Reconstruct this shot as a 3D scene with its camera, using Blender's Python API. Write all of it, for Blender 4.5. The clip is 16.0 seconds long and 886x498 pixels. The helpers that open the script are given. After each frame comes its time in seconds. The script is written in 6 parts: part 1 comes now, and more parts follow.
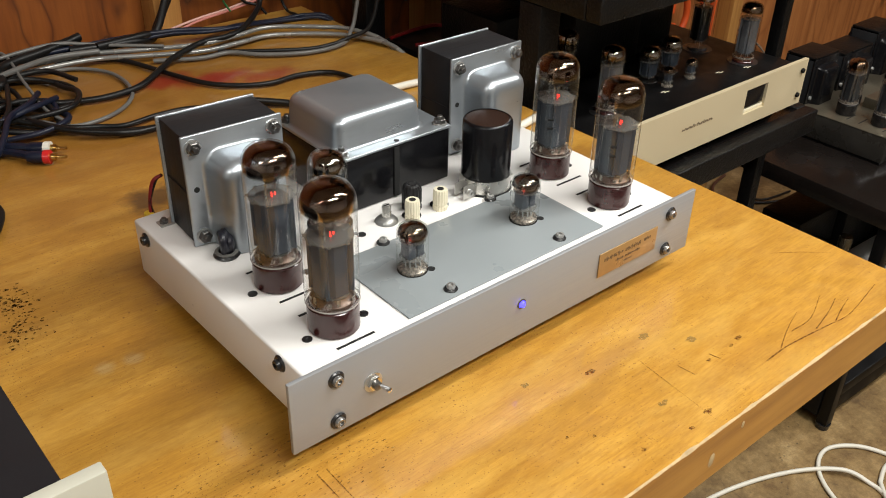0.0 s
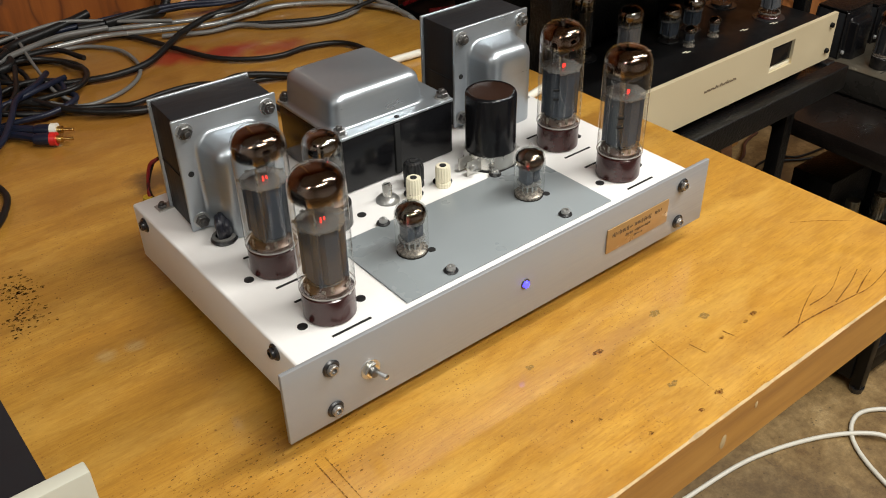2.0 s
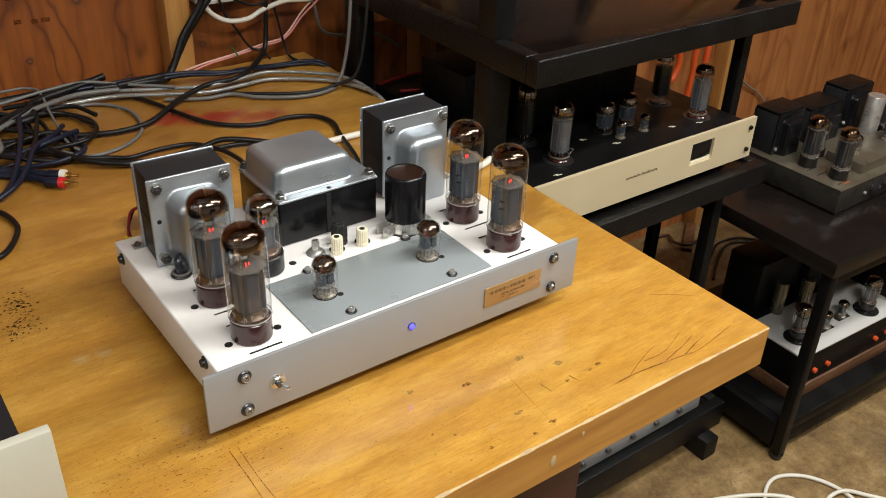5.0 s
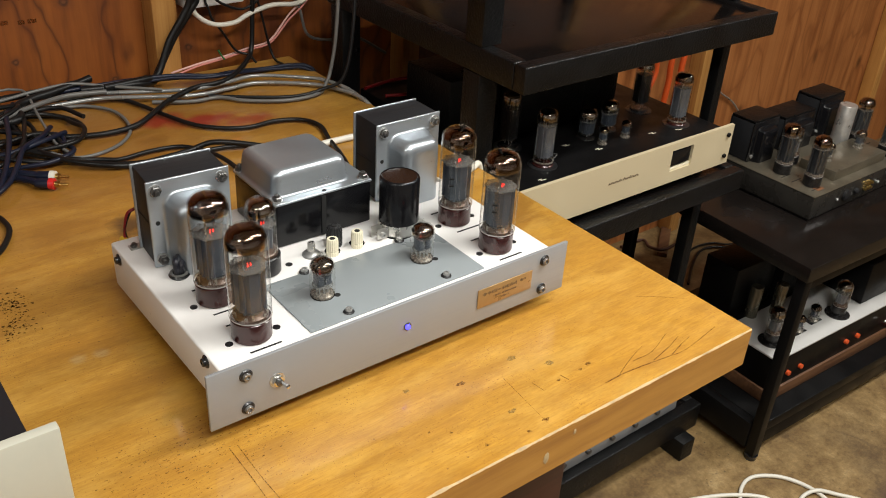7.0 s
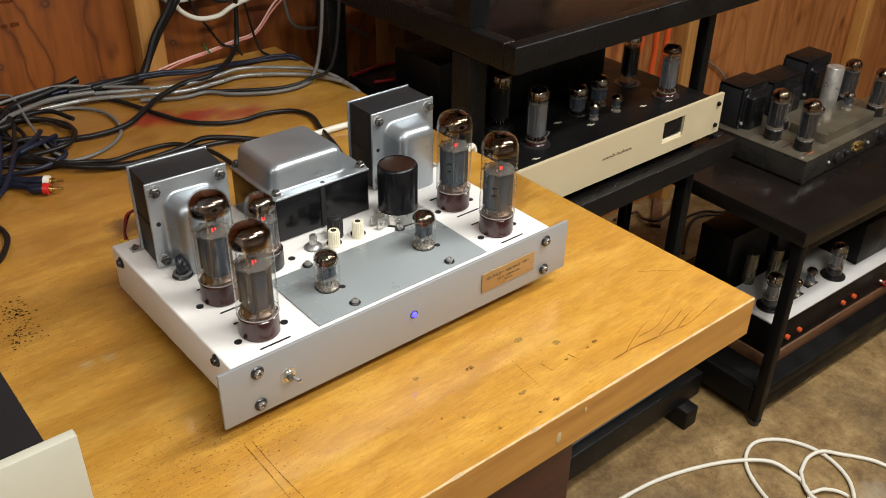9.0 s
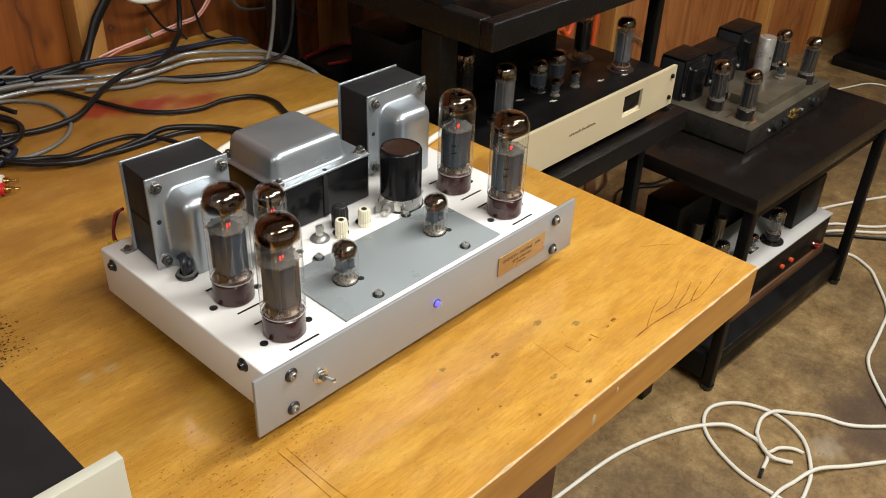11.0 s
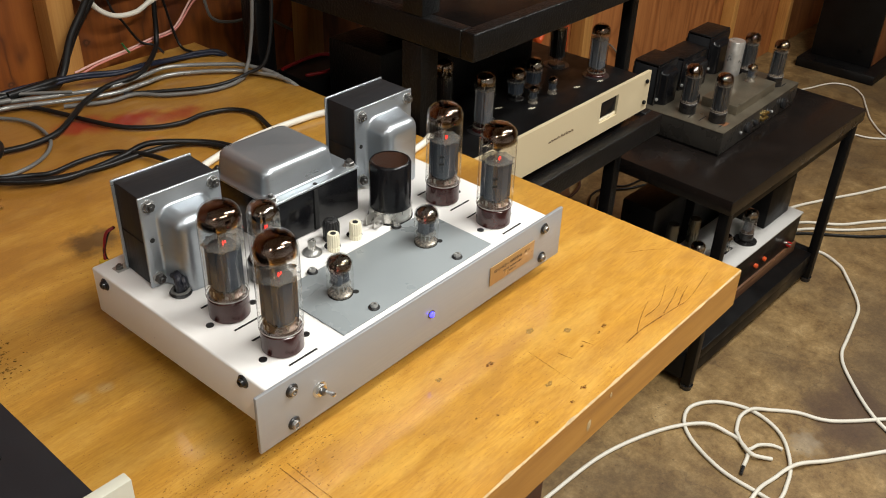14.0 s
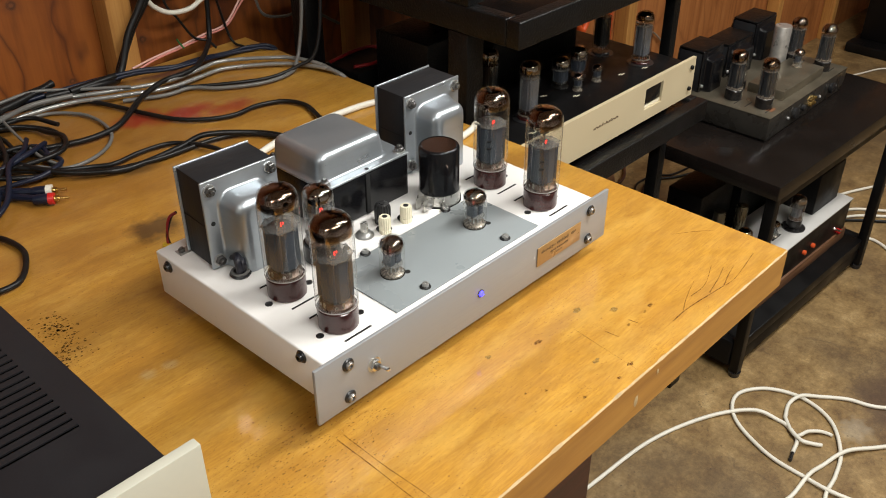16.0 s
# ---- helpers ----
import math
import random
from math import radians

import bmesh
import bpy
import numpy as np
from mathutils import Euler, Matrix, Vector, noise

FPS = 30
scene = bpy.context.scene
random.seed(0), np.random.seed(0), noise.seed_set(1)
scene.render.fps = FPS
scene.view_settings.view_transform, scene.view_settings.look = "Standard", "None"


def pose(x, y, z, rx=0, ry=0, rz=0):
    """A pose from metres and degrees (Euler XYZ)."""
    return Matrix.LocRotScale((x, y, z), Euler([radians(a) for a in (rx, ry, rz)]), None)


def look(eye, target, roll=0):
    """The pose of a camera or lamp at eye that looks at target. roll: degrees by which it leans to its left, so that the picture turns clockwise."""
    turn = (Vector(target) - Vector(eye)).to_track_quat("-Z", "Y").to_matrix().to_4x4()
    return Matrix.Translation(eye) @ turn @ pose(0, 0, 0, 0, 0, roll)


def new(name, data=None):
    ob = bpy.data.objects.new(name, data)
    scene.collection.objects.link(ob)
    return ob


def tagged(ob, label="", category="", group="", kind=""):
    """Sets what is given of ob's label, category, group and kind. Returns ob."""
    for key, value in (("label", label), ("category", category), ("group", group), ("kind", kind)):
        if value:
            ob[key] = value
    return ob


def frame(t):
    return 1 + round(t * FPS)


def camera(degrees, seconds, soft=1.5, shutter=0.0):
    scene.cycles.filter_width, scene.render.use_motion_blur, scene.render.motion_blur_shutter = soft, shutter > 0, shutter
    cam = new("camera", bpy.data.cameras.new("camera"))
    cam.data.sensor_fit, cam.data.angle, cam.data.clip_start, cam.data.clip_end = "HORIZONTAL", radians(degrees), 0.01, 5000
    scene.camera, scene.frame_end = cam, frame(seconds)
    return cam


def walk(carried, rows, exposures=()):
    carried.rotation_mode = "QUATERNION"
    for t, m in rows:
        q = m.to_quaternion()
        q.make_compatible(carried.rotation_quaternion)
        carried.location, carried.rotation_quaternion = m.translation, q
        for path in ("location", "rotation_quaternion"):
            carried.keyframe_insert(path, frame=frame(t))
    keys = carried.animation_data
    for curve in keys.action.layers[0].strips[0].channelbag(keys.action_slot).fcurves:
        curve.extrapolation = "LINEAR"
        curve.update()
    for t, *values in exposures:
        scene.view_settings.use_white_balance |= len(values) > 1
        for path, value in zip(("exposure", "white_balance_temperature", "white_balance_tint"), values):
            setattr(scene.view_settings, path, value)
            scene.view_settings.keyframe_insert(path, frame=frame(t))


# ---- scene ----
import functools
cam = camera(52.5, 16.0, soft=1.0)
PATH = [
    (0, (-0.219, -0.345, 1.106), (0.891, 0.933, 0.041), 1.4),
    (0.5, (-0.207, -0.341, 1.098), (0.883, 0.936, 0.011), 0.9),
    (1, (-0.199, -0.337, 1.098), (0.859, 0.967, 0.012), -0.1),
    (1.5, (-0.192, -0.336, 1.093), (0.841, 0.958, -0.029), -0.8),
    (2, (-0.187, -0.344, 1.108), (0.831, 0.948, -0.03), -1.3),
    (2.5, (-0.184, -0.4, 1.175), (0.777, 0.969, 0.079), -1.4),
    (3, (-0.183, -0.476, 1.19), (0.746, 0.903, 0.077), 0.1),
    (3.5, (-0.188, -0.498, 1.197), (0.813, 0.878, 0.146), 0.6),
    (6, (-0.215, -0.511, 1.202), (0.839, 0.844, 0.176), 3.1),
    (6.5, (-0.223, -0.51, 1.205), (0.859, 0.827, 0.183), 3.7),
    (7, (-0.23, -0.509, 1.205), (0.861, 0.819, 0.182), 3.6),
    (7.5, (-0.235, -0.511, 1.21), (0.806, 0.873, 0.21), 1.5),
    (8, (-0.237, -0.502, 1.209), (0.832, 0.856, 0.203), 2.6),
    (8.5, (-0.237, -0.498, 1.208), (0.842, 0.832, 0.175), 1.3),
    (9, (-0.237, -0.501, 1.21), (0.856, 0.795, 0.15), 1.0),
    (9.2, (-0.236, -0.501, 1.207), (0.855, 0.789, 0.137), 1.9),
    (11.3, (-0.302, -0.4, 1.195), (0.956, 0.714, 0.111), 2.5),
    (11.5, (-0.304, -0.397, 1.196), (0.96, 0.716, 0.117), 2.7),
    (12, (-0.304, -0.397, 1.195), (0.964, 0.707, 0.111), 2.3),
    (12.5, (-0.302, -0.4, 1.195), (0.974, 0.699, 0.115), 1.9),
    (13, (-0.306, -0.397, 1.199), (0.975, 0.7, 0.123), 2.0),
    (13.5, (-0.307, -0.396, 1.204), (0.973, 0.686, 0.113), 1.8),
    (14, (-0.31, -0.398, 1.203), (0.981, 0.682, 0.124), 2.2),
    (14.5, (-0.315, -0.398, 1.201), (0.986, 0.647, 0.097), 3.0),
    (15, (-0.324, -0.399, 1.199), (0.948, 0.682, 0.097), 2.2),
    (15.5, (-0.326, -0.403, 1.203), (0.937, 0.684, 0.097), 0.9),
    (16, (-0.332, -0.412, 1.205), (0.889, 0.737, 0.115), -0.1),
]
walk(cam, [(t, look(eye, target, roll)) for t, eye, target, roll in PATH], [(0.0, -0.20), (0.5, -0.27), (1.0, -0.31), (2.0, -0.33), (3.5, -0.25), (7.5, -0.21), (9.0, -0.16), (12.0, -0.16), (16.0, -0.15)])

# ---- light ----
world = bpy.data.worlds.new("world")
scene.world = world
world.use_nodes = True
world.node_tree.nodes["Background"].inputs[0].default_value = (0.9, 0.85, 0.8, 1)
world.node_tree.nodes["Background"].inputs[1].default_value = 0.004
scene.view_settings.exposure = 0.0


def ceiling_lamp(x, y, z, sx, sy, watts, colour):
    data = bpy.data.lights.new("fluorescent_light", "AREA")
    data.shape, data.size, data.size_y, data.energy, data.color = "RECTANGLE", sx, sy, watts, colour
    ob = new("fluorescent_light", data)
    ob.matrix_basis = pose(x, y, z)
    return ob


# The last two are unseen, added to brighten the right wall and the left side.
LAMPS = [(0.85, -0.42, 2.02, 1.0, 0.12, 32.0), (0.05, -1.0, 2.02, 1.0, 0.12, 37), (2.35, -0.75, 2.2, 1.0, 0.12, 31), (-1.75, -0.75, 2.2, 1.0, 0.12, 20)]
for lx, ly, lz, sx, sy, watts in LAMPS:
    ceiling_lamp(lx, ly, lz, sx, sy, watts, (1.0, 0.985, 0.925))


# ---- materials ----
def nodes_of(name):
    m = bpy.data.materials.new(name)
    m.use_nodes = True
    n = m.node_tree.nodes
    return m, n, m.node_tree.links, n["Principled BSDF"]


def ramp(n, links, source, stops):
    r = n.new("ShaderNodeValToRGB")
    e = r.color_ramp.elements
    while len(e) < len(stops):
        e.new(0.5)
    for k, (p, c) in enumerate(stops):
        e[k].position = p
        e[k].color = (*c, 1) if len(c) == 3 else c
    links.new(source, r.inputs[0])
    return r.outputs[0]


def mixed(n, links, factor, a, b, mode="MIX"):
    x = n.new("ShaderNodeMix")
    x.data_type, x.blend_type = "RGBA", mode
    for slot, v in ((0, factor), (6, a), (7, b)):
        if isinstance(v, (int, float)):
            x.inputs[slot].default_value = v
        elif isinstance(v, tuple):
            x.inputs[slot].default_value = (*v, 1)
        else:
            links.new(v, x.inputs[slot])
    return x.outputs[2]


def noise_tex(n, links, vector, scale, detail=4.0, rough=0.55):
    t = n.new("ShaderNodeTexNoise")
    t.inputs["Scale"].default_value, t.inputs["Detail"].default_value, t.inputs["Roughness"].default_value = scale, detail, rough
    if vector:
        links.new(vector, t.inputs["Vector"])
    return t.outputs[0]


def mapped(n, links, source, scale=(1, 1, 1), shift=(0, 0, 0)):
    m = n.new("ShaderNodeMapping")
    m.inputs["Scale"].default_value, m.inputs["Location"].default_value = scale, shift
    links.new(source, m.inputs["Vector"])
    return m.outputs[0]


def bump(n, links, height, bsdf, strength, distance):
    b = n.new("ShaderNodeBump")
    b.inputs["Strength"].default_value, b.inputs["Distance"].default_value = strength, distance
    links.new(height, b.inputs["Height"])
    links.new(b.outputs[0], bsdf.inputs["Normal"])


def surface(name, colour, rough=0.5, metal=0.0, vary=0.12, coarse=18.0, fine=220.0, relief=0.0, depth=0.0004, coat=0.0, stretch=(1, 1, 1), rough_vary=0.12, spec=0.5):
    """A painted, plastic or metal surface with stains at one scale and grain at another."""
    m, n, links, p = nodes_of(name)
    co = n.new("ShaderNodeTexCoord").outputs["Object"]
    co = mapped(n, links, co, stretch)
    big, small = noise_tex(n, links, co, coarse), noise_tex(n, links, co, fine, 3)
    lo, hi = tuple(c * (1 - vary) for c in colour), tuple(min(1, c * (1 + vary)) for c in colour)
    c = mixed(n, links, big, lo, hi)
    c = mixed(n, links, small, c, mixed(n, links, 1.0, c, (1 - vary * 0.8,) * 3, "MULTIPLY"))
    links.new(c, p.inputs["Base Color"])
    links.new(ramp(n, links, big, [(0.3, (max(0.02, rough - rough_vary),) * 3), (0.7, (min(1, rough + rough_vary),) * 3)]), p.inputs["Roughness"])
    p.inputs["Metallic"].default_value, p.inputs["Specular IOR Level"].default_value = metal, spec
    if coat:
        p.inputs["Coat Weight"].default_value, p.inputs["Coat Roughness"].default_value = coat, 0.12
    if relief:
        bump(n, links, small, p, relief, depth)
    return m


def plain(name, colour, rough=0.5, metal=0.0):
    m, n, links, p = nodes_of(name)
    p.inputs["Base Color"].default_value = (*colour, 1)
    p.inputs["Roughness"].default_value, p.inputs["Metallic"].default_value = rough, metal
    return m


def glowing(name, colour, strength):
    m, n, links, p = nodes_of(name)
    p.inputs["Base Color"].default_value = (*colour, 1)
    p.inputs["Emission Color"].default_value = (*colour, 1)
    p.inputs["Emission Strength"].default_value = strength
    return m


def thin_glass(name, tint=(0.97, 0.97, 0.96), rough=0.02):
    """Thin glass wall: clear, with the mirror gloss of glass."""
    m, n, links, p = nodes_of(name)
    clear, gloss, mix = n.new("ShaderNodeBsdfTransparent"), n.new("ShaderNodeBsdfGlossy"), n.new("ShaderNodeMixShader")
    facing, power, gain = n.new("ShaderNodeLayerWeight"), n.new("ShaderNodeMath"), n.new("ShaderNodeMath")
    facing.inputs[0].default_value = 0.5
    power.operation, gain.operation = "POWER", "MULTIPLY_ADD"
    links.new(facing.outputs["Facing"], power.inputs[0])
    power.inputs[1].default_value = 4.0
    links.new(power.outputs[0], gain.inputs[0])
    gain.inputs[1].default_value, gain.inputs[2].default_value = 0.85, 0.075
    clear.inputs[0].default_value = (*tint, 1)
    gloss.inputs["Roughness"].default_value = rough
    links.new(gain.outputs[0], mix.inputs[0])
    links.new(clear.outputs[0], mix.inputs[1])
    links.new(gloss.outputs[0], mix.inputs[2])
    links.new(mix.outputs[0], n["Material Output"].inputs[0])
    return m


@functools.lru_cache(None)
def getter_film(name, dark, edge, z0, z1):
    """Mirror-like getter film inside a bulb: dark at the crown, amber where it thins out between the heights z0 and z1."""
    m, n, links, p = nodes_of(name)
    co = n.new("ShaderNodeTexCoord").outputs["Object"]
    sep = n.new("ShaderNodeSeparateXYZ")
    links.new(co, sep.inputs[0])
    wav = noise_tex(n, links, mapped(n, links, co, (1, 1, 0.4)), 75.0, 2)
    add = n.new("ShaderNodeMath")
    add.operation = "MULTIPLY_ADD"
    links.new(wav, add.inputs[0])
    add.inputs[1].default_value = (z1 - z0) * 0.9
    links.new(sep.outputs[2], add.inputs[2])
    span = n.new("ShaderNodeMapRange")
    links.new(add.outputs[0], span.inputs[0])
    span.inputs[1].default_value, span.inputs[2].default_value = z0 + (z1 - z0) * 0.6, z1 + (z1 - z0) * 0.3
    links.new(ramp(n, links, span.outputs[0], [(0.25, edge), (0.7, tuple(0.5 * (a + b) for a, b in zip(dark, edge))), (1.0, dark)]), p.inputs["Base Color"])
    p.inputs["Metallic"].default_value, p.inputs["Roughness"].default_value = 1.0, 0.03
    links.new(ramp(n, links, span.outputs[0], [(0.0, (0, 0, 0)), (0.25, (0.3,) * 3), (0.6, (0.84,) * 3), (1.0, (0.97,) * 3)]), p.inputs["Alpha"])
    return m


def wood(name, dark, mid, light, grain=(1.2, 22, 22), rough=0.35, coat=0.0, axis_shift=True, knots=0.0, relief=0.15, figure=0.0, contrast=0.95, spread=(0.84, 1.12)):
    """Planed wood: streaks along x of the grain mapping, blotches, and a tone of its own per piece."""
    m, n, links, p = nodes_of(name)
    geo = n.new("ShaderNodeNewGeometry").outputs["Position"]
    info = n.new("ShaderNodeObjectInfo")
    off = n.new("ShaderNodeVectorMath")
    off.operation = "MULTIPLY_ADD"
    rnd = n.new("ShaderNodeCombineXYZ")
    for k in range(3):
        links.new(info.outputs["Random"], rnd.inputs[k])
    links.new(rnd.outputs[0], off.inputs[0])
    off.inputs[1].default_value = (7.0, 5.0, 3.0)
    links.new(geo, off.inputs[2])
    at = off.outputs[0] if axis_shift else geo
    streak = noise_tex(n, links, mapped(n, links, at, grain), 5.0, 6, 0.65)
    blotch = noise_tex(n, links, at, 9.0, 3)
    fine = noise_tex(n, links, mapped(n, links, at, tuple(4 * g for g in grain)), 9.0, 3)
    c = ramp(n, links, streak, [(0.28, dark), (0.5, mid), (0.74, light)])
    c = mixed(n, links, ramp(n, links, blotch, [(0.38, (0, 0, 0)), (0.7, (0.28,) * 3)]), c, dark)
    tone = ramp(n, links, info.outputs["Random"], [(0.0, (spread[0],) * 3), (1.0, (spread[1],) * 3)])
    c = mixed(n, links, 1.0, c, tone, "MULTIPLY")
    if figure:
        rings = n.new("ShaderNodeMath")
        rings.operation = "PINGPONG"
        big = noise_tex(n, links, mapped(n, links, geo, (figure, 1, figure * 0.42)), 1.0, 4, 0.5)
        times = n.new("ShaderNodeMath")
        times.operation = "MULTIPLY"
        links.new(big, times.inputs[0])
        times.inputs[1].default_value = 10.0
        links.new(times.outputs[0], rings.inputs[0])
        rings.inputs[1].default_value = 0.5
        c = mixed(n, links, ramp(n, links, rings.outputs[0], [(0.015, (contrast,) * 3), (0.06, (0.6 * contrast,) * 3), (0.16, (0.12 * contrast,) * 3), (0.34, (0, 0, 0))]), c, dark)
    if knots:
        v = n.new("ShaderNodeTexVoronoi")
        v.inputs["Scale"].default_value = knots
        links.new(mapped(n, links, geo, (1.4, 1.0, 0.8)), v.inputs["Vector"])
        c = mixed(n, links, ramp(n, links, v.outputs["Distance"], [(0.0, (1, 1, 1)), (0.06, (0.8,) * 3), (0.13, (0, 0, 0))]), c, tuple(0.35 * d for d in dark))
    links.new(c, p.inputs["Base Color"])
    p.inputs["Roughness"].default_value = rough
    if coat:
        p.inputs["Coat Weight"].default_value, p.inputs["Coat Roughness"].default_value = coat, 0.2
    bump(n, links, fine, p, relief, 0.0006)
    return m, n, links, p, c, geo


def spot_mask(n, links, geo, centre, radii, ragged, scale):
    """A ragged patch: 1 inside an ellipse on the table top, 0 outside."""
    at = n.new("ShaderNodeVectorMath")
    at.operation = "SUBTRACT"
    links.new(geo, at.inputs[0])
    at.inputs[1].default_value = centre
    sc = n.new("ShaderNodeVectorMath")
    sc.operation = "DIVIDE"
    links.new(at.outputs[0], sc.inputs[0])
    sc.inputs[1].default_value = radii
    ln = n.new("ShaderNodeVectorMath")
    ln.operation = "LENGTH"
    links.new(sc.outputs[0], ln.inputs[0])
    no = noise_tex(n, links, geo, scale, 5, 0.7)
    ad = n.new("ShaderNodeMath")
    ad.operation = "MULTIPLY_ADD"
    links.new(no, ad.inputs[0])
    ad.inputs[1].default_value = ragged
    links.new(ln.outputs["Value"], ad.inputs[2])
    return ramp(n, links, ad.outputs[0], [(0.0, (1, 1, 1)), (min(0.99, 0.25 + ragged * 0.45), (0.9,) * 3), (min(1.0, 0.5 + ragged * 0.5), (0, 0, 0))])


BENCH_WOOD, bn, bl, bp, bc, bg = wood("varnished_maple", (0.385, 0.185, 0.026), (0.45, 0.23, 0.033), (0.505, 0.27, 0.042), grain=(1.6, 14, 14), rough=0.36, coat=0.45, relief=0.025, spread=(0.95, 1.04))
bp.inputs["Coat Roughness"].default_value = 0.075
bc = mixed(bn, bl, mixed(bn, bl, 1.0, spot_mask(bn, bl, bg, (0.15, 0.565, 0.70), (0.06, 0.055, 0.1), 0.9, 22.0), (0.7,) * 3, "MULTIPLY"), bc, (0.1, 0.05, 0.015))
bc = mixed(bn, bl, mixed(bn, bl, 1.0, spot_mask(bn, bl, bg, (0.43, 0.17, 0.70), (0.13, 0.11, 0.1), 0.9, 24.0), (0.6,) * 3, "MULTIPLY"), bc, (0.12, 0.055, 0.02))
for sx, sy in ((-0.080, 0.169), (-0.060, 0.167)):
    bc = mixed(bn, bl, mixed(bn, bl, 1.0, spot_mask(bn, bl, bg, (sx, sy, 0.70), (0.018, 0.017, 0.1), 0.6, 60.0), (0.55,) * 3, "MULTIPLY"), bc, (0.5, 0.42, 0.24))
pores = ramp(bn, bl, noise_tex(bn, bl, mapped(bn, bl, bg, (45, 520, 60)), 1.0, 6, 0.75), [(0.44, (0, 0, 0)), (0.62, (0.6,) * 3)])
bc = mixed(bn, bl, pores, bc, (0.3, 0.135, 0.02))
grime = ramp(bn, bl, noise_tex(bn, bl, mapped(bn, bl, bg, (9, 30, 9)), 1.0, 10, 0.78), [(0.45, (0, 0, 0)), (0.62, (0.62,) * 3)])
bc = mixed(bn, bl, grime, bc, (0.27, 0.125, 0.02))
pale = ramp(bn, bl, noise_tex(bn, bl, mapped(bn, bl, bg, (9, 26, 14), (3, 1, 0)), 1.0, 8, 0.7), [(0.48, (0, 0, 0)), (0.66, (0.4,) * 3)])
bc = mixed(bn, bl, pale, bc, (0.62, 0.38, 0.085))
for fineness, where, size in ((95.0, 5.0, 0.10), (240.0, 9.0, 0.17), (380.0, 17.0, 0.19)):
    speck = bn.new("ShaderNodeTexVoronoi")
    speck.inputs["Scale"].default_value = fineness
    bl.new(bg, speck.inputs["Vector"])
    chosen = ramp(bn, bl, noise_tex(bn, bl, bg, where, 3), [(0.42, (0, 0, 0)), (0.56, (1, 1, 1))])
    dots = mixed(bn, bl, 1.0, ramp(bn, bl, speck.outputs["Distance"], [(0.0, (0.85,) * 3), (size * 0.6, (0.6,) * 3), (size, (0, 0, 0))]), chosen, "MULTIPLY")
    bc = mixed(bn, bl, dots, bc, (0.15, 0.052, 0.012))
bl.new(ramp(bn, bl, noise_tex(bn, bl, bg, 28.0, 5, 0.7), [(0.35, (0.28,) * 3), (0.65, (0.46,) * 3)]), bp.inputs["Roughness"])
# Broad darkening at the back: light falloff put into the colour, with some grime.
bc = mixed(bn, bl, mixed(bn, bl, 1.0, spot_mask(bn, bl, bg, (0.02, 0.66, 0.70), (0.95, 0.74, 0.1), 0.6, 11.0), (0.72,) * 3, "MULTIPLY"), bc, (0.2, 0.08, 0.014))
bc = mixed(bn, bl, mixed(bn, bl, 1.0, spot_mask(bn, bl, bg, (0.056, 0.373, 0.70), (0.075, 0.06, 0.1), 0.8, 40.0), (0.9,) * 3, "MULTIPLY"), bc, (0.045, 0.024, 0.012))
for sx, sy, rx, ry, deep in ((0.188, 0.635, 0.085, 0.055, 0.85), (0.24, 0.606, 0.11, 0.055, 0.88), (0.29, 0.575, 0.1, 0.05, 0.7)):
    bc = mixed(bn, bl, mixed(bn, bl, 1.0, spot_mask(bn, bl, bg, (sx, sy, 0.70), (rx, ry, 0.1), 0.6, 22.0), (deep,) * 3, "MULTIPLY"), bc, (0.24, 0.008, 0.011))
for sx, sy, rx, ry in ((0.075, 0.535, 0.07, 0.03), (0.115, 0.505, 0.06, 0.028)):
    bc = mixed(bn, bl, mixed(bn, bl, 1.0, spot_mask(bn, bl, bg, (sx, sy, 0.70), (rx, ry, 0.1), 0.8, 30.0), (0.75,) * 3, "MULTIPLY"), bc, (0.07, 0.036, 0.014))
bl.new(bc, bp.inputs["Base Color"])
BENCH_EDGE = wood("varnished_maple_edge", (0.26, 0.11, 0.024), (0.38, 0.18, 0.036), (0.47, 0.24, 0.055), grain=(1.0, 10, 10), rough=0.4, coat=0.15)[0]
BARE_WOOD = surface("bare_worn_wood", (0.52, 0.37, 0.19), 0.7, vary=0.5, coarse=60)
DARK_WOOD = wood("dark_red_stained_wood", (0.03, 0.008, 0.005), (0.06, 0.015, 0.008), (0.09, 0.025, 0.012), rough=0.35)[0]
OLD_PLYWOOD, wn, wl, wp, wc, wg = wood("red_aged_plywood", (0.068, 0.0145, 0.0028), (0.222, 0.061, 0.0084), (0.31, 0.096, 0.0148), grain=(6, 1, 0.4), rough=0.5, figure=5.0, contrast=0.75)
for kx, kz, kr in ((0.139, 0.821, 0.013), (0.06, 0.744, 0.010), (0.319, 0.726, 0.012), (0.197, 0.695, 0.009)):
    wc = mixed(wn, wl, mixed(wn, wl, 1.0, spot_mask(wn, wl, wg, (kx, 0.83, kz), (kr * 2.6, 0.1, kr * 2.6), 0.7, 70.0), (0.6,) * 3, "MULTIPLY"), wc, (0.15, 0.042, 0.011))
    wc = mixed(wn, wl, spot_mask(wn, wl, wg, (kx, 0.83, kz), (kr * 1.35, 0.1, kr * 1.2), 0.6, 160.0), wc, (0.05, 0.017, 0.008))
    wc = mixed(wn, wl, mixed(wn, wl, 1.0, spot_mask(wn, wl, wg, (kx, 0.83, kz), (kr * 0.7, 0.1, kr * 0.6), 0.5, 220.0), (0.7,) * 3, "MULTIPLY"), wc, (0.2, 0.07, 0.025))
wl.new(wc, wp.inputs["Base Color"])
